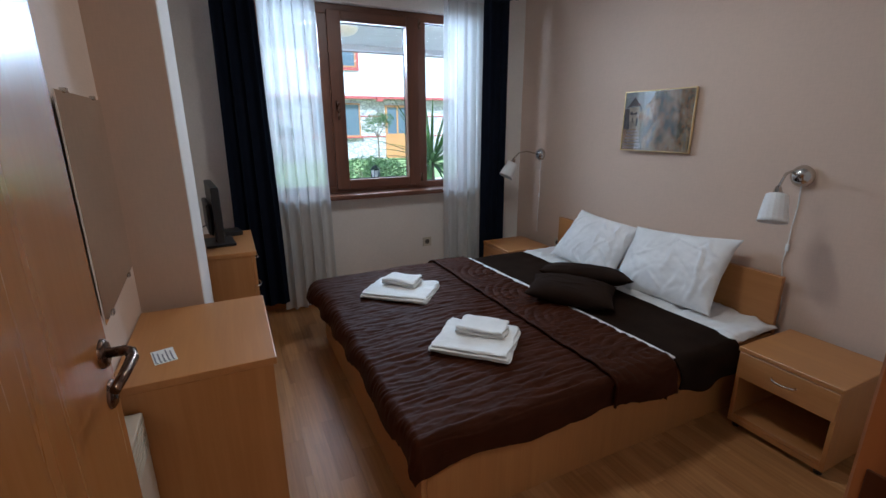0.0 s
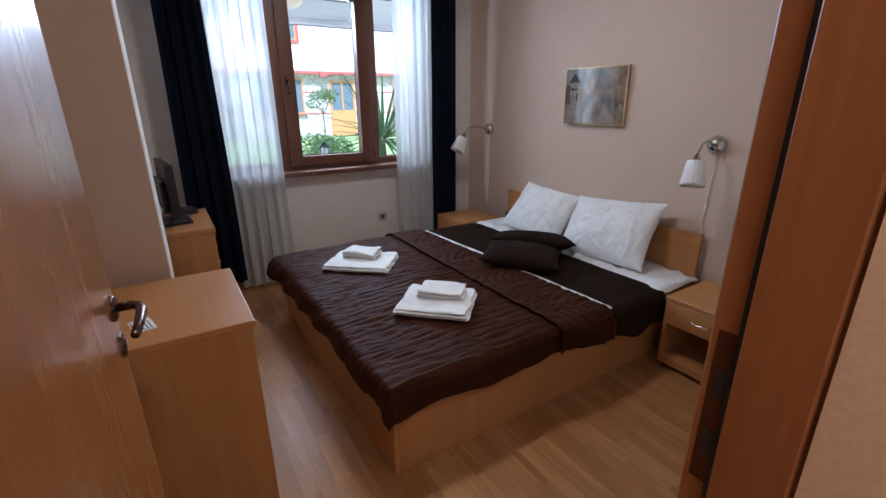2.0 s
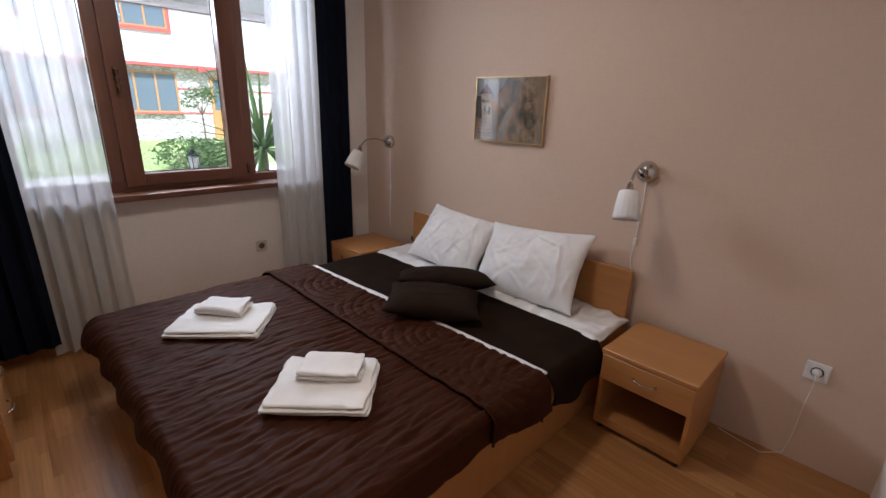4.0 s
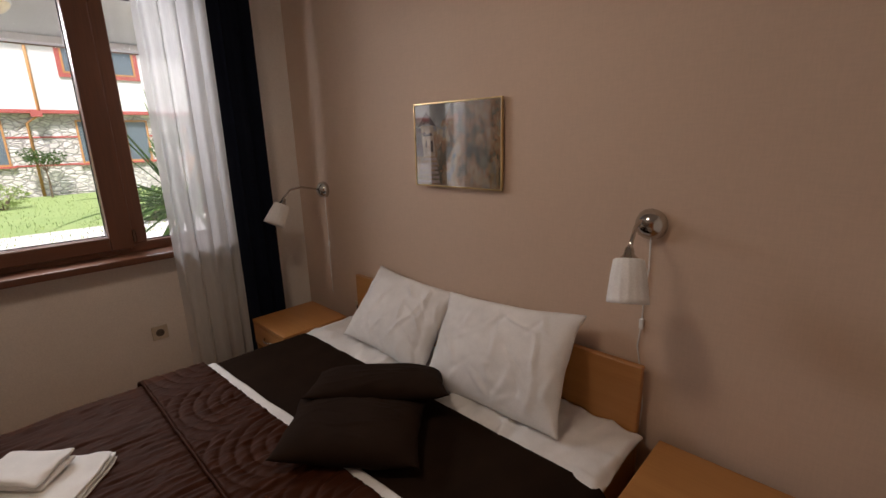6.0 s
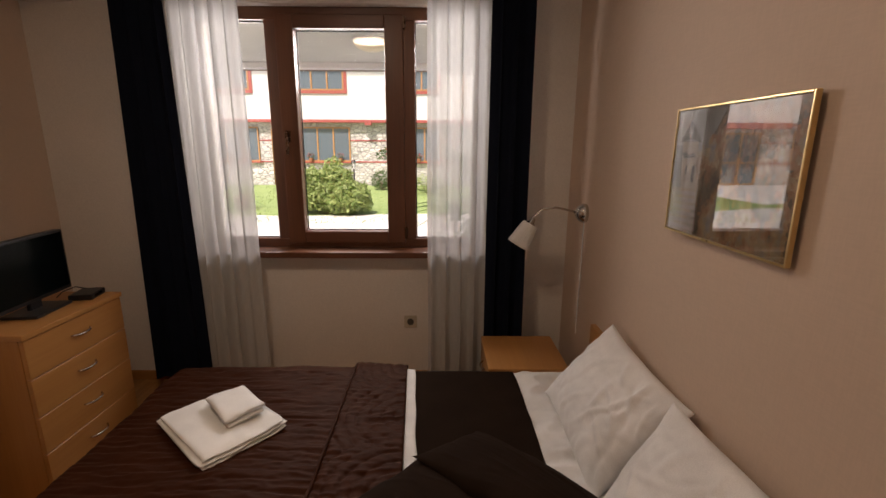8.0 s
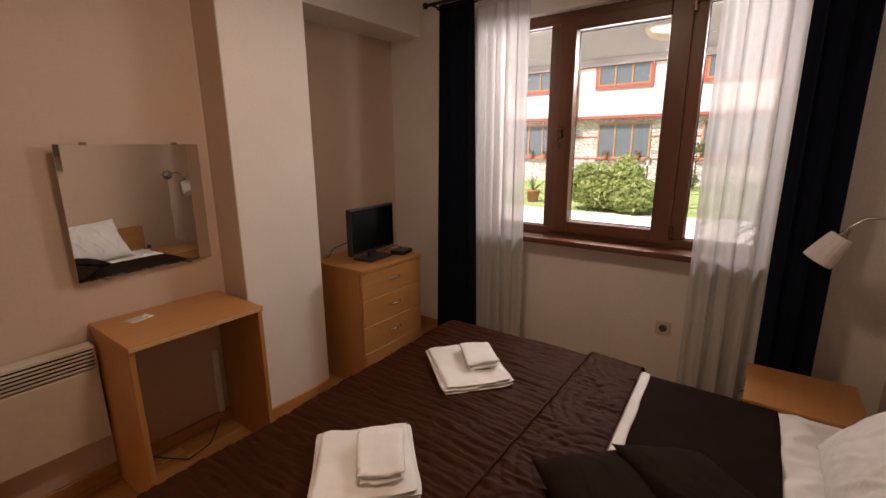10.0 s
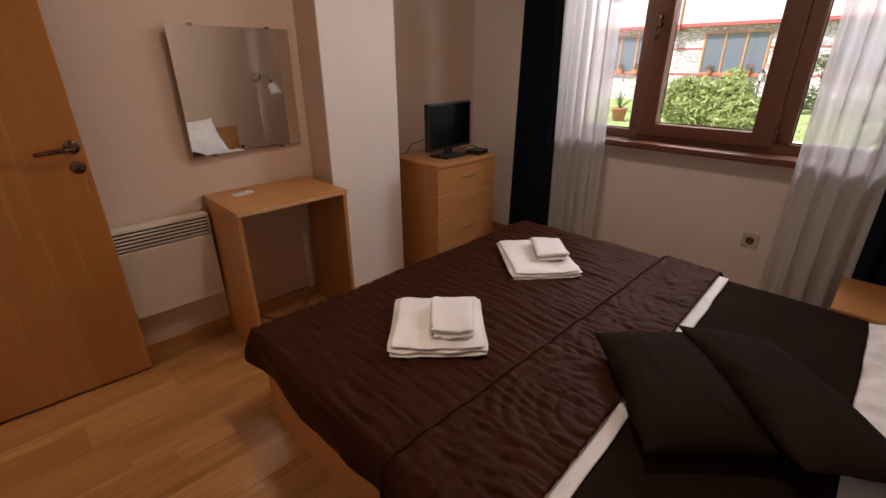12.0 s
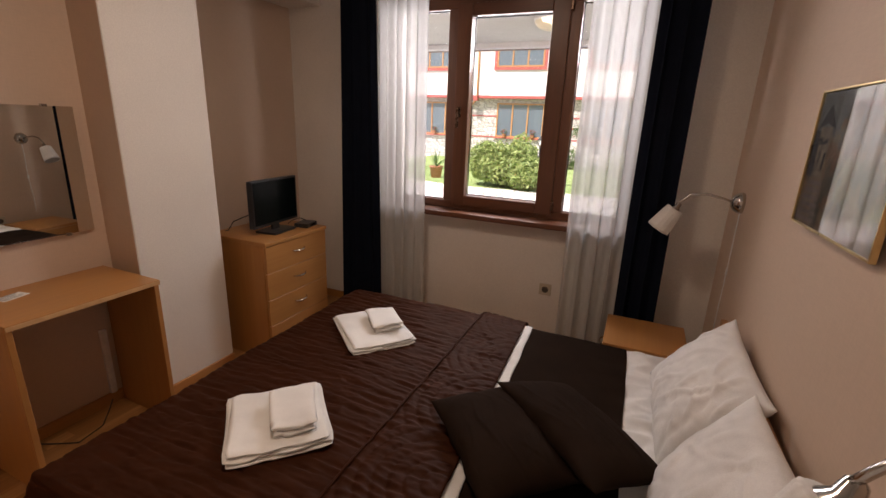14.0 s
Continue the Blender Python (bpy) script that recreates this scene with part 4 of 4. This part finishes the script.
for k in range(6):
    y0, z = 0.215 + 0.005 * k, -0.06 - k * 0.021
    painted([(y0, z), (0.12 - 0.004 * k, z + 0.004), (0.118 - 0.004 * k, z - 0.009), (y0 + 0.003, z - 0.012)], 0.0006, P_STEP)
pg = part("glass_pane", bx(-0.0135, -0.0115, -0.249, 0.249, -0.183, 0.183), PICGLASS, pic, "reflective picture glass")
pg.visible_shadow = False
for y0, y1, z0, z1 in ((-0.257, -0.2505, -0.191, 0.191), (0.2505, 0.257, -0.191, 0.191), (-0.2505, 0.2505, -0.191, -0.1845), (-0.2505, 0.2505, 0.1845, 0.191)):
    part("frame_bar", bx(-0.0155, -0.001, y0, y1, z0, z1, 0.0015), GOLD, pic)


# ---- wall lamps ----
def wall_lamp(y, z, turn, shade_at, tilt, label, cord_pts, cat="wall lamp"):
    """Chrome dome on the wall, goose-neck arm, white fluted shade, pull cord."""
    l = thing("wall_lamp", label, cat, pose(XE, y, z), "reading lamps at the bed")
    part("wall_dome", lathe([(0.05, 0.0), (0.053, 0.01), (0.048, 0.026), (0.037, 0.042), (0.02, 0.053), (0.0, 0.056)], 28, pose(0, 0, 0, 0, -90, 0)), CHROME, l, "polished chrome dome", True)
    sx, sy, sz = shade_at
    part("arm", tube([(-0.04, 0, 0), (-0.075, sy * 0.1, 0.012), (sx * 0.55, sy * 0.4, 0.03), (sx * 0.8, sy * 0.75, 0.02), (sx * 0.95, sy * 0.95, sz * 0.35), (sx, sy, sz * 0.62)], 0.006, 10), CHROME, l, "curved chrome arm", True)
    m = pose(sx, sy, sz) @ Matrix.Rotation(radians(tilt[0]), 4, "X") @ Matrix.Rotation(radians(tilt[1]), 4, "Y")
    part("socket_cup", lathe([(0.006, 0.03), (0.012, 0.024), (0.016, 0.004), (0.028, -0.008), (0.03, -0.012)], 20, m), CHROME, l, "chrome lamp holder", True)
    part("shade", lathe([(0.0, -0.008), (0.036, -0.008), (0.044, -0.012), (0.052, -0.065), (0.059, -0.125), (0.06, -0.142), (0.057, -0.142), (0.05, -0.065), (0.041, -0.015)], 96, m, 0.0007, 16), SHADE, l, "white fluted cone shade", True)
    part("bulb", lathe([(0.0, -0.095), (0.018, -0.088), (0.026, -0.07), (0.018, -0.045), (0.012, -0.02)], 14, m), WHITEP, l, "", True)
    part("cord", tube(cord_pts, 0.0028, 6), WHITEP, l, "white lamp cord down the wall", True)
    part("cord_switch", bx(-0.012, -0.003, cord_pts[3][1] - 0.008, cord_pts[3][1] + 0.008, cord_pts[3][2] - 0.02, cord_pts[3][2] + 0.02, 0.003), WHITEP, l)
    return l


wall_lamp(1.37, 1.175, 0, (-0.23, -0.018, -0.06), (-9, 16), "chrome wall reading lamp with white fluted shade beside the bed", [(-0.006, 0.0, -0.045), (-0.006, -0.004, -0.15), (-0.006, 0.003, -0.25), (-0.007, 0.004, -0.36), (-0.006, 0.012, -0.45), (-0.006, -0.01, -0.56), (-0.006, -0.025, -0.68), (-0.006, -0.02, -0.76)])
wall_lamp(3.41, 1.166, 0, (-0.29, 0.016, -0.055), (0, 30), "chrome wall reading lamp with tilted white shade in the corner", [(-0.006, 0.0, -0.045), (-0.006, 0.003, -0.15), (-0.006, -0.002, -0.25), (-0.007, -0.004, -0.36), (-0.006, 0.0, -0.45), (-0.006, 0.006, -0.56), (-0.006, 0.002, -0.7)])


# ---- sockets ----
def socket(m, label, mat=None):
    s = thing("power_socket", label, "power socket", m)
    part("plate", bx(-0.041, 0.041, 0, 0.009, -0.041, 0.041, 0.004, 2), mat or SOCKP, s)
    # insert and pin squares stand proud; their dark colours paint the recess shade
    part("insert", lathe([(0.0, 0.0006), (0.0175, 0.0006), (0.019, 0.0018), (0.0215, 0.002), (0.0225, 0.0)], 24, pose(0, 0.009, 0, -90, 0, 0)), SOCKW, s, "", True)
    part("pin_hole", join(bx(-0.0125, -0.0075, 0.009, 0.0102, -0.0025, 0.0025), bx(0.0075, 0.0125, 0.009, 0.0102, -0.0025, 0.0025)), GREYD, s)
    return s


socket(pose(2.146, YN, 0.406, 0, 0, 180), "yellowed single wall socket below the window")
socket(pose(XE, 0.548, 0.445, 0, 0, 90), "white wall socket with a plug near the bedside table", WHITEP)
socket(pose(XE, 3.115, 0.425, 0, 0, 90), "white wall socket beside the headboard")
plug = thing("lamp_plug", "white plug and cord hanging from the wall socket", "plug")
part("plug_body", lathe([(0.0, 0.03), (0.012, 0.028), (0.017, 0.004), (0.017, -0.004), (0.0, -0.004)], 16, pose(XE - 0.008, 0.548, 0.445, 0, -90, 0)), WHITEP, plug, "", True)
part("cord", tube([(XE - 0.035, 0.548, 0.443), (XE - 0.05, 0.546, 0.4), (XE - 0.012, 0.556, 0.28), (XE - 0.006, 0.561, 0.12), (XE - 0.012, 0.576, 0.02), (XE - 0.06, 0.646, 0.004), (XE - 0.04, 0.746, 0.004), (XE - 0.02, 0.826, 0.004)], 0.0018, 6), WHITEP, plug, "", True)


# ---- porch and garden outside ----
GZ = -0.2
structure("ground", bx(-150, 150, 4.08, 320, GZ - 0.5, GZ - 0.02), EARTH, "garden ground running to the distance", "ground")
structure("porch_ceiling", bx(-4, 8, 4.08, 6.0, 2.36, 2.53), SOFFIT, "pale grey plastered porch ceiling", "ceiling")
structure("porch_edge", bx(-4, 8, 5.9, 6.02, 2.305, 2.55, 0.005), STUCCO, "white edge beam of the porch roof", "beam")
structure("porch_fascia", bx(-4, 8, 6.02, 6.05, 2.298, 2.58), WINWX, "dark wooden fascia board of the porch", "trim")
structure("house_wall", join(bx(-4, -0.1, 3.9, 4.08, -0.5, 2.6), bx(3.36, 8, 3.9, 4.08, -0.5, 2.6)), STUCCO, "white outside wall of the house", "wall")


def pave_sheet():
    def fn(u, v):
        x = -12 + 26 * u
        far = 12.4 + 0.02 * (x - 0.5) ** 2 + 0.25 * math.sin(x * 0.8)
        return Vector((x, 4.08 + (far - 4.08) * v, GZ + 0.01))
    return sheet(60, 6, fn)


structure("pavement", pave_sheet(), PAVE, "pale paved path along the house", "pavement")
structure("lawn", bx(-40, 45, 9.8, 21.9, GZ - 0.02, GZ + 0.002), LAWN, "mown green lawn in the courtyard", "lawn")

# tufts of grass near the path
tuft = bmesh.new()
rg = random.Random(5)
for i in range(5200):
    x, y = rg.uniform(-7, 6), 11.0 + 10 * rg.random() ** 1.5
    a, h, w = rg.uniform(0, 6.28), rg.uniform(0.03, 0.075), 0.012
    dx, dy = math.cos(a), math.sin(a)
    p = [tuft.verts.new((x - dy * w, y + dx * w, GZ)), tuft.verts.new((x + dy * w, y - dx * w, GZ)), tuft.verts.new((x + dx * 0.03, y + dy * 0.03, GZ + h))]
    tuft.faces.new(p)
solid("grass", tuft, LEAF, "short green blades of lawn grass", "grass", "stuff")

porch_lamp = thing("porch_lamp", "cream glass dome lamp on the porch ceiling", "lamp", pose(1.78, 4.9, 2.36))
part("base_ring", lathe([(0.0, 0.0), (0.155, 0.0), (0.155, -0.015), (0.14, -0.02)], 28), WHITEP, porch_lamp, "", True)
part("dome", lathe([(0.15, -0.012), (0.145, -0.035), (0.115, -0.065), (0.065, -0.085), (0.0, -0.092)], 32), OPAL, porch_lamp, "cream opal glass dome", True)


def leaves(bm, rg, centre, radii, count, size, up=0.0):
    for i in range(count):
        d = Vector((rg.gauss(0, 1), rg.gauss(0, 1), rg.gauss(0, 1))).normalized()
        if d.z < -0.75:
            d.z = -0.75
        r = 0.62 + 0.38 * rg.random() ** 0.6
        r *= 1 + 0.22 * noise.noise(d * 2.4 + Vector(centre))
        p = Vector(centre) + Vector((d.x * radii[0], d.y * radii[1], d.z * radii[2])) * r
        s = size * rg.uniform(0.6, 1.3)
        ax = Vector((rg.gauss(0, 1), rg.gauss(0, 1), rg.gauss(0, 0.7) + up)).normalized()
        bx_ = (d + Vector((rg.gauss(0, 0.6), rg.gauss(0, 0.6), rg.gauss(0, 0.6)))).normalized().cross(ax).normalized()
        v = [bm.verts.new(p - ax * s), bm.verts.new(p + bx_ * s * 0.42), bm.verts.new(p + ax * s), bm.verts.new(p - bx_ * s * 0.42)]
        bm.faces.new(v)


def shrub(name, x, y, lobes, count, size, mat, label, seed):
    rg = random.Random(seed)
    s = thing(name, label, "shrub", pose(x, y, GZ))
    bm = bmesh.new()
    for c, r in lobes:
        leaves(bm, rg, c, r, count, size)
    part("crown", bm, mat, s)
    for k in range(6):
        a = k * 1.05 + rg.random()
        top = (math.cos(a) * lobes[0][1][0] * 0.6, math.sin(a) * lobes[0][1][1] * 0.6, lobes[0][0][2] * 1.2)
        part("stem", tube([(math.cos(a) * 0.05, math.sin(a) * 0.05, -0.02), (top[0] * 0.5, top[1] * 0.5, top[2] * 0.6), top], [0.025, 0.018, 0.008], 6), BARK, s)
    return s


shrub("shrub", -0.55, 12.9, (((-0.3, 0, 0.58), (0.85, 0.75, 0.6)), ((-0.7, -0.1, 0.64), (0.58, 0.6, 0.6)), ((0.5, -0.3, 0.42), (0.64, 0.6, 0.46)), ((0.05, 0.2, 0.8), (0.55, 0.5, 0.4))), 3300, 0.068, LEAF, "large rounded yellow-green garden shrub on the lawn", 3)
shrub("shrub", 0.0, 19.6, (((0, 0, 0.4), (0.5, 0.5, 0.42)),), 700, 0.06, LEAFD, "small dark green shrub before the stone wall", 8)
shrub("shrub", 4.1, 12.5, (((0, 0, 0.38), (0.75, 0.6, 0.4)), ((0.6, 0.2, 0.35), (0.6, 0.5, 0.36))), 1200, 0.05, LEAFD, "low rounded green shrub beside the path", 12)
shrub("shrub", 1.9, 18.3, (((0, 0, 0.35), (0.6, 0.5, 0.35)),), 700, 0.05, LEAF, "low clipped green shrub on the lawn", 15)
shrub("shrub", -1.3, 16.5, (((0, 0, 0.8), (0.4, 0.35, 0.62)),), 900, 0.06, LEAF, "upright light green shrub behind the large one", 18)


def small_tree(x, y, h, label, seed, flowers=False):
    rg = random.Random(seed)
    t = thing("small_tree", label, "tree", pose(x, y, GZ))
    part("trunk", tube([(0, 0, -0.02), (0.02, 0.01, h * 0.35), (-0.01, 0.02, h * 0.7)], [0.035, 0.028, 0.02], 8), BARK, t)
    bm = bmesh.new()
    for k in range(5):
        a = k * 1.3 + rg.random()
        e = (math.cos(a) * 0.35, math.sin(a) * 0.35, h * (0.75 + 0.22 * rg.random()))
        part("limb", tube([(0, 0.01, h * 0.55), (e[0] * 0.5, e[1] * 0.5, h * 0.7), e], [0.016, 0.011, 0.005], 6), BARK, t)
        leaves(bm, rg, e, (0.3, 0.3, 0.22), 170, 0.05)
    part("crown", bm, LEAFD, t)
    if flowers:
        fb = bmesh.new()
        leaves(fb, rg, (0, 0, h * 0.8), (0.5, 0.5, 0.35), 60, 0.05)
        part("blossom", fb, FLOWER, t)
    return t


small_tree(0.25, 20.3, 1.8, "small rose tree with dark leaves by the stone wall", 4, True)
small_tree(6.2, 18.0, 2.0, "slender young tree on the lawn", 9)
small_tree(3.2, 21.2, 1.6, "thin climbing plant by the drainpipe", 22)


def lantern(x, y, h, label):
    l = thing("garden_lantern", label, "garden lamp", pose(x, y, GZ))
    part("post", tube([(0, 0, 0), (0, 0, h - 0.22)], 0.02, 10), IRON, l, "", True)
    part("base", lathe([(0.07, 0.0), (0.07, 0.03), (0.03, 0.08), (0.0, 0.08)], 14), IRON, l, "", True)
    part("lantern_glass", lathe([(0.045, h - 0.2), (0.065, h - 0.04), (0.0, h - 0.04)], 6), WHITEP, l, "frosted lantern glass")
    part("lantern_cap", lathe([(0.085, h - 0.04), (0.05, h), (0.015, h + 0.03), (0.0, h + 0.06)], 6), IRON, l)
    for k in range(6):
        a = k * math.tau / 6
        part("bar", tube([(0.047 * math.cos(a), 0.047 * math.sin(a), h - 0.21), (0.068 * math.cos(a), 0.068 * math.sin(a), h - 0.03)], 0.004, 5), IRON, l)
    return l


lantern(2.53, 6.5, 1.03, "black iron garden lantern by the path")
lantern(-0.05, 13.6, 1.35, "black iron garden lantern behind the shrub")
lantern(1.1, 19.0, 1.6, "black iron garden lantern before the stone wall")


def yucca(x, y, base, label, seed, n=46, length=0.75):
    rg = random.Random(seed)
    t = thing("yucca_plant", label, "plant", pose(x, y, GZ))
    part("pot", lathe([(0.0, 0.0), (0.15, 0.0), (0.2, 0.32), (0.215, 0.32), (0.215, 0.36), (0.18, 0.36), (0.17, 0.3), (0.0, 0.3)], 24), CLAY, t, "terracotta pot", True)
    part("trunk", tube([(0, 0, 0.25), (0.02, 0.0, base * 0.6), (0, 0.01, base)], [0.05, 0.04, 0.035], 9), BARK, t)
    for k in range(n):
        a, e = rg.uniform(0, math.tau), rg.uniform(-0.45, 1.2)
        L = length * rg.uniform(0.75, 1.15)
        bm = bmesh.new()
        rows = []
        for i in range(7):
            s = i / 6
            r = L * s * math.cos(e) + 0.02
            z = base + L * s * math.sin(e) - 0.25 * L * s * s * math.cos(e)
            w = 0.02 * (1 - s ** 2) * (0.5 + min(1, s * 5) * 0.5) + 0.0008
            c = Vector((math.cos(a) * r, math.sin(a) * r, z))
            o = Vector((-math.sin(a), math.cos(a), 0.0)) * w
            rows.append((bm.verts.new(c - o), bm.verts.new(c - Vector((0, 0, w * 0.4))), bm.verts.new(c + o)))
        for p, q in zip(rows, rows[1:]):
            bm.faces.new((p[0], p[1], q[1], q[0]))
            bm.faces.new((p[1], p[2], q[2], q[1]))
        part("leaf", bm, FROND, t, "", True)
    return t


yucca(2.74, 4.95, 1.2, "potted yucca with long sword leaves on the porch", 7, 70, 0.98)
yucca(-3.2, 13.5, 0.35, "low spiky yucca at the lawn edge", 17, 24, 0.8)

# ---- opposite building ----
BY = 22.0
house = thing("apartment_building", "two-storey courtyard building, stone below and white stucco above", "building", pose(0, BY, GZ))
Z0 = -GZ
part("ground_wall", bx(-26, 30, 0, 0.5, -0.05, 2.62 + Z0), STONE, house, "pale rubble stone ground floor")
part("upper_wall", bx(-26, 30, -0.25, 0.5, 2.74 + Z0, 5.9 + Z0), STUCCO, house, "white stucco upper floor")
part("floor_band", bx(-26, 30, -0.3, 0.5, 2.62 + Z0, 2.74 + Z0), REDP, house, "red painted timber band")
for z in (1.8, 0.84):
    part("timber_band", bx(-26, 30, -0.02, 0.1, z + Z0, z + 0.055 + Z0), REDP, house)
roof = part("roof", join(bx(-27, 31, -1.0, 4.0, 5.9 + Z0, 6.05 + Z0), bx(-26.5, 30.5, -0.6, 4.0, 6.05 + Z0, 6.35 + Z0), bx(-26, 30, 0.2, 4.0, 6.35 + Z0, 6.8 + Z0)), ROOFT, house, "brown tiled roof")


def far_window(x0, x1, z0, z1, y, lights, frame_mat, red):
    w = part("window", bx(x0, x1, y - 0.03, y + 0.02, z0, z1), DARKG, house, "glass tinted with the sky's reflection in orange wooden frame")
    t = 0.06
    n = lights
    part("frame", join(bx(x0, x1, y - 0.07, y - 0.03, z0, z0 + t), bx(x0, x1, y - 0.07, y - 0.03, z1 - t, z1), *[bx(x0 + (x1 - x0 - t) * k / n, x0 + (x1 - x0 - t) * k / n + t, y - 0.072, y - 0.03, z0 + t, z1 - t) for k in range(n + 1)]), ORANGEW, w)
    if red:
        part("surround", join(bx(x0 - 0.13, x0, y - 0.06, y, z0 - 0.13, z1 + 0.1), bx(x1, x1 + 0.13, y - 0.06, y, z0 - 0.13, z1 + 0.1), bx(x0, x1, y - 0.06, y, z0 - 0.13, z0), bx(x0, x1, y - 0.06, y, z1, z1 + 0.1)), REDP, w, "red timber surround")
    else:
        part("sill", bx(x0 - 0.1, x1 + 0.1, y - 0.12, y, z0 - 0.06, z0), REDP, w, "red timber sill")


for k in range(-4, 6):
    x = -4.0 + 4.17 * k
    if not 6.0 < x < 9.5 and k != -2:
        far_window(x, x + 2.25, 0.88 + Z0, 2.42 + Z0, 0.0, 3, ORANGEW, False)
    if k < 3:
        far_window(x - 0.05, x + 2.1, 3.98 + Z0, 5.1 + Z0, -0.25, 3, ORANGEW, True)
    part("corbel", bx(x + 3.0, x + 3.3, -0.5, -0.28, 2.5 + Z0, 2.7 + Z0), REDP, house, "red timber beam end")
for x in (3.06, -5.3, 11.2):
    part("drainpipe", tube([(x, -0.06, 0.0), (x, -0.06, 2.3 + Z0), (x + 0.35, -0.3, 2.58 + Z0), (x + 0.35, -0.32, 5.8 + Z0)], 0.045, 8), ORANGEW, house, "copper-brown drainpipe", True)
gd = part("glazed_door", bx(7.95, 9.0, -0.03, 0.02, Z0 + 1.0, 2.25 + Z0), DARKG, house, "orange wooden glazed door")
part("frame", join(bx(7.85, 7.95, -0.07, 0.02, 0.0, 2.35 + Z0), bx(9.0, 9.1, -0.07, 0.02, 0.0, 2.35 + Z0), bx(7.95, 9.0, -0.07, 0.02, 2.25 + Z0, 2.35 + Z0), bx(8.44, 8.51, -0.07, -0.03, 1.0 + Z0, 2.25 + Z0), bx(7.95, 9.0, -0.06, 0.02, 0.0, 1.0 + Z0)), ORANGEW, gd)


# glazed entrance with orange wooden frames and a red canopy
entry = part("entrance", bx(-12.6, -8.9, -0.02, 0.03, 0.02, 2.3 + Z0), DARKG, house, "wide glazed entrance in orange wooden frames")
part("frame", join(*[bx(x, x + 0.09, -0.09, -0.02, 0.02, 2.3 + Z0) for x in (-12.6, -11.7, -10.85, -10.0, -8.99)], *[bx(-12.51, -8.99, -0.085, -0.02, z, z + 0.09) for z in (0.02, 1.05, 2.21 + Z0)]), ORANGEW, entry)
part("canopy", bx(-13.2, -8.3, -1.1, -0.31, 2.45 + Z0, 2.62 + Z0, 0.02), REDP, entry, "red canopy over the entrance")
part("notice", bx(-10.7, -10.35, -0.03, -0.022, 1.35, 1.85), PAPER, entry, "white paper notice on the glass")
structure("entrance_paving", bx(-22, -7.2, 14.6, 21.9, GZ - 0.02, GZ + 0.014), PAVE, "pale paved forecourt before the glazed entrance", "pavement")


def flower_box(x):
    f = thing("flower_pot", "small clay pot of red flowers on a window sill", "plant", pose(x, BY - 0.16, 0.88))
    part("pot", lathe([(0.0, 0.0), (0.07, 0.0), (0.1, 0.16), (0.0, 0.16)], 12), CLAY, f)
    rg = random.Random(int(x * 10))
    a, b = bmesh.new(), bmesh.new()
    leaves(a, rg, (0, 0, 0.25), (0.16, 0.1, 0.12), 60, 0.04)
    leaves(b, rg, (0, -0.03, 0.3), (0.17, 0.1, 0.1), 26, 0.035)
    part("foliage", a, LEAFD, f)
    part("blossom", b, FLOWER, f)


for x in (-3.55, -2.2, 1.4, -7.2, -6.5):
    flower_box(x)

# ---- floor boards ----
boards = {}
PW, PL = 0.193, 1.285


def board_mesh(x0, x1, y0, y1):
    bm = bx(-(x1 - x0) / 2, (x1 - x0) / 2, -(y1 - y0) / 2, (y1 - y0) / 2, -0.012, 0.0)
    top = [e for e in bm.edges if all(v.co.z > -0.001 for v in e.verts)]
    bmesh.ops.bevel(bm, geom=top, offset=0.0003, segments=1, affect="EDGES")
    return bm


row = 0
x = XN
while x < XE + 0.02:
    x1 = min(x + PW, XE + 0.05)
    y = -1.8 - (row * 0.43) % PL
    while y < YN:
        a, b = max(y, -1.8 if x < 1.0 else YS - 0.08), min(y + PL, YN + 0.02)
        if b - a > 0.02 and (b > YS or x < 1.0):
            key = (round(x1 - x, 4), round(b - a, 4))
            if key not in boards:
                me = bpy.data.meshes.new("board")
                bm = board_mesh(0, x1 - x - 0.0003, 0, b - a - 0.0003)
                bm.to_mesh(me)
                bm.free()
                me.materials.append(FLOORM)
                boards[key] = me
            ob = new("board", boards[key])
            ob.parent = floor
            ob.location = ((x + x1) / 2, (a + b) / 2, 0.0)
        y += PL
    x += PW
    row += 1
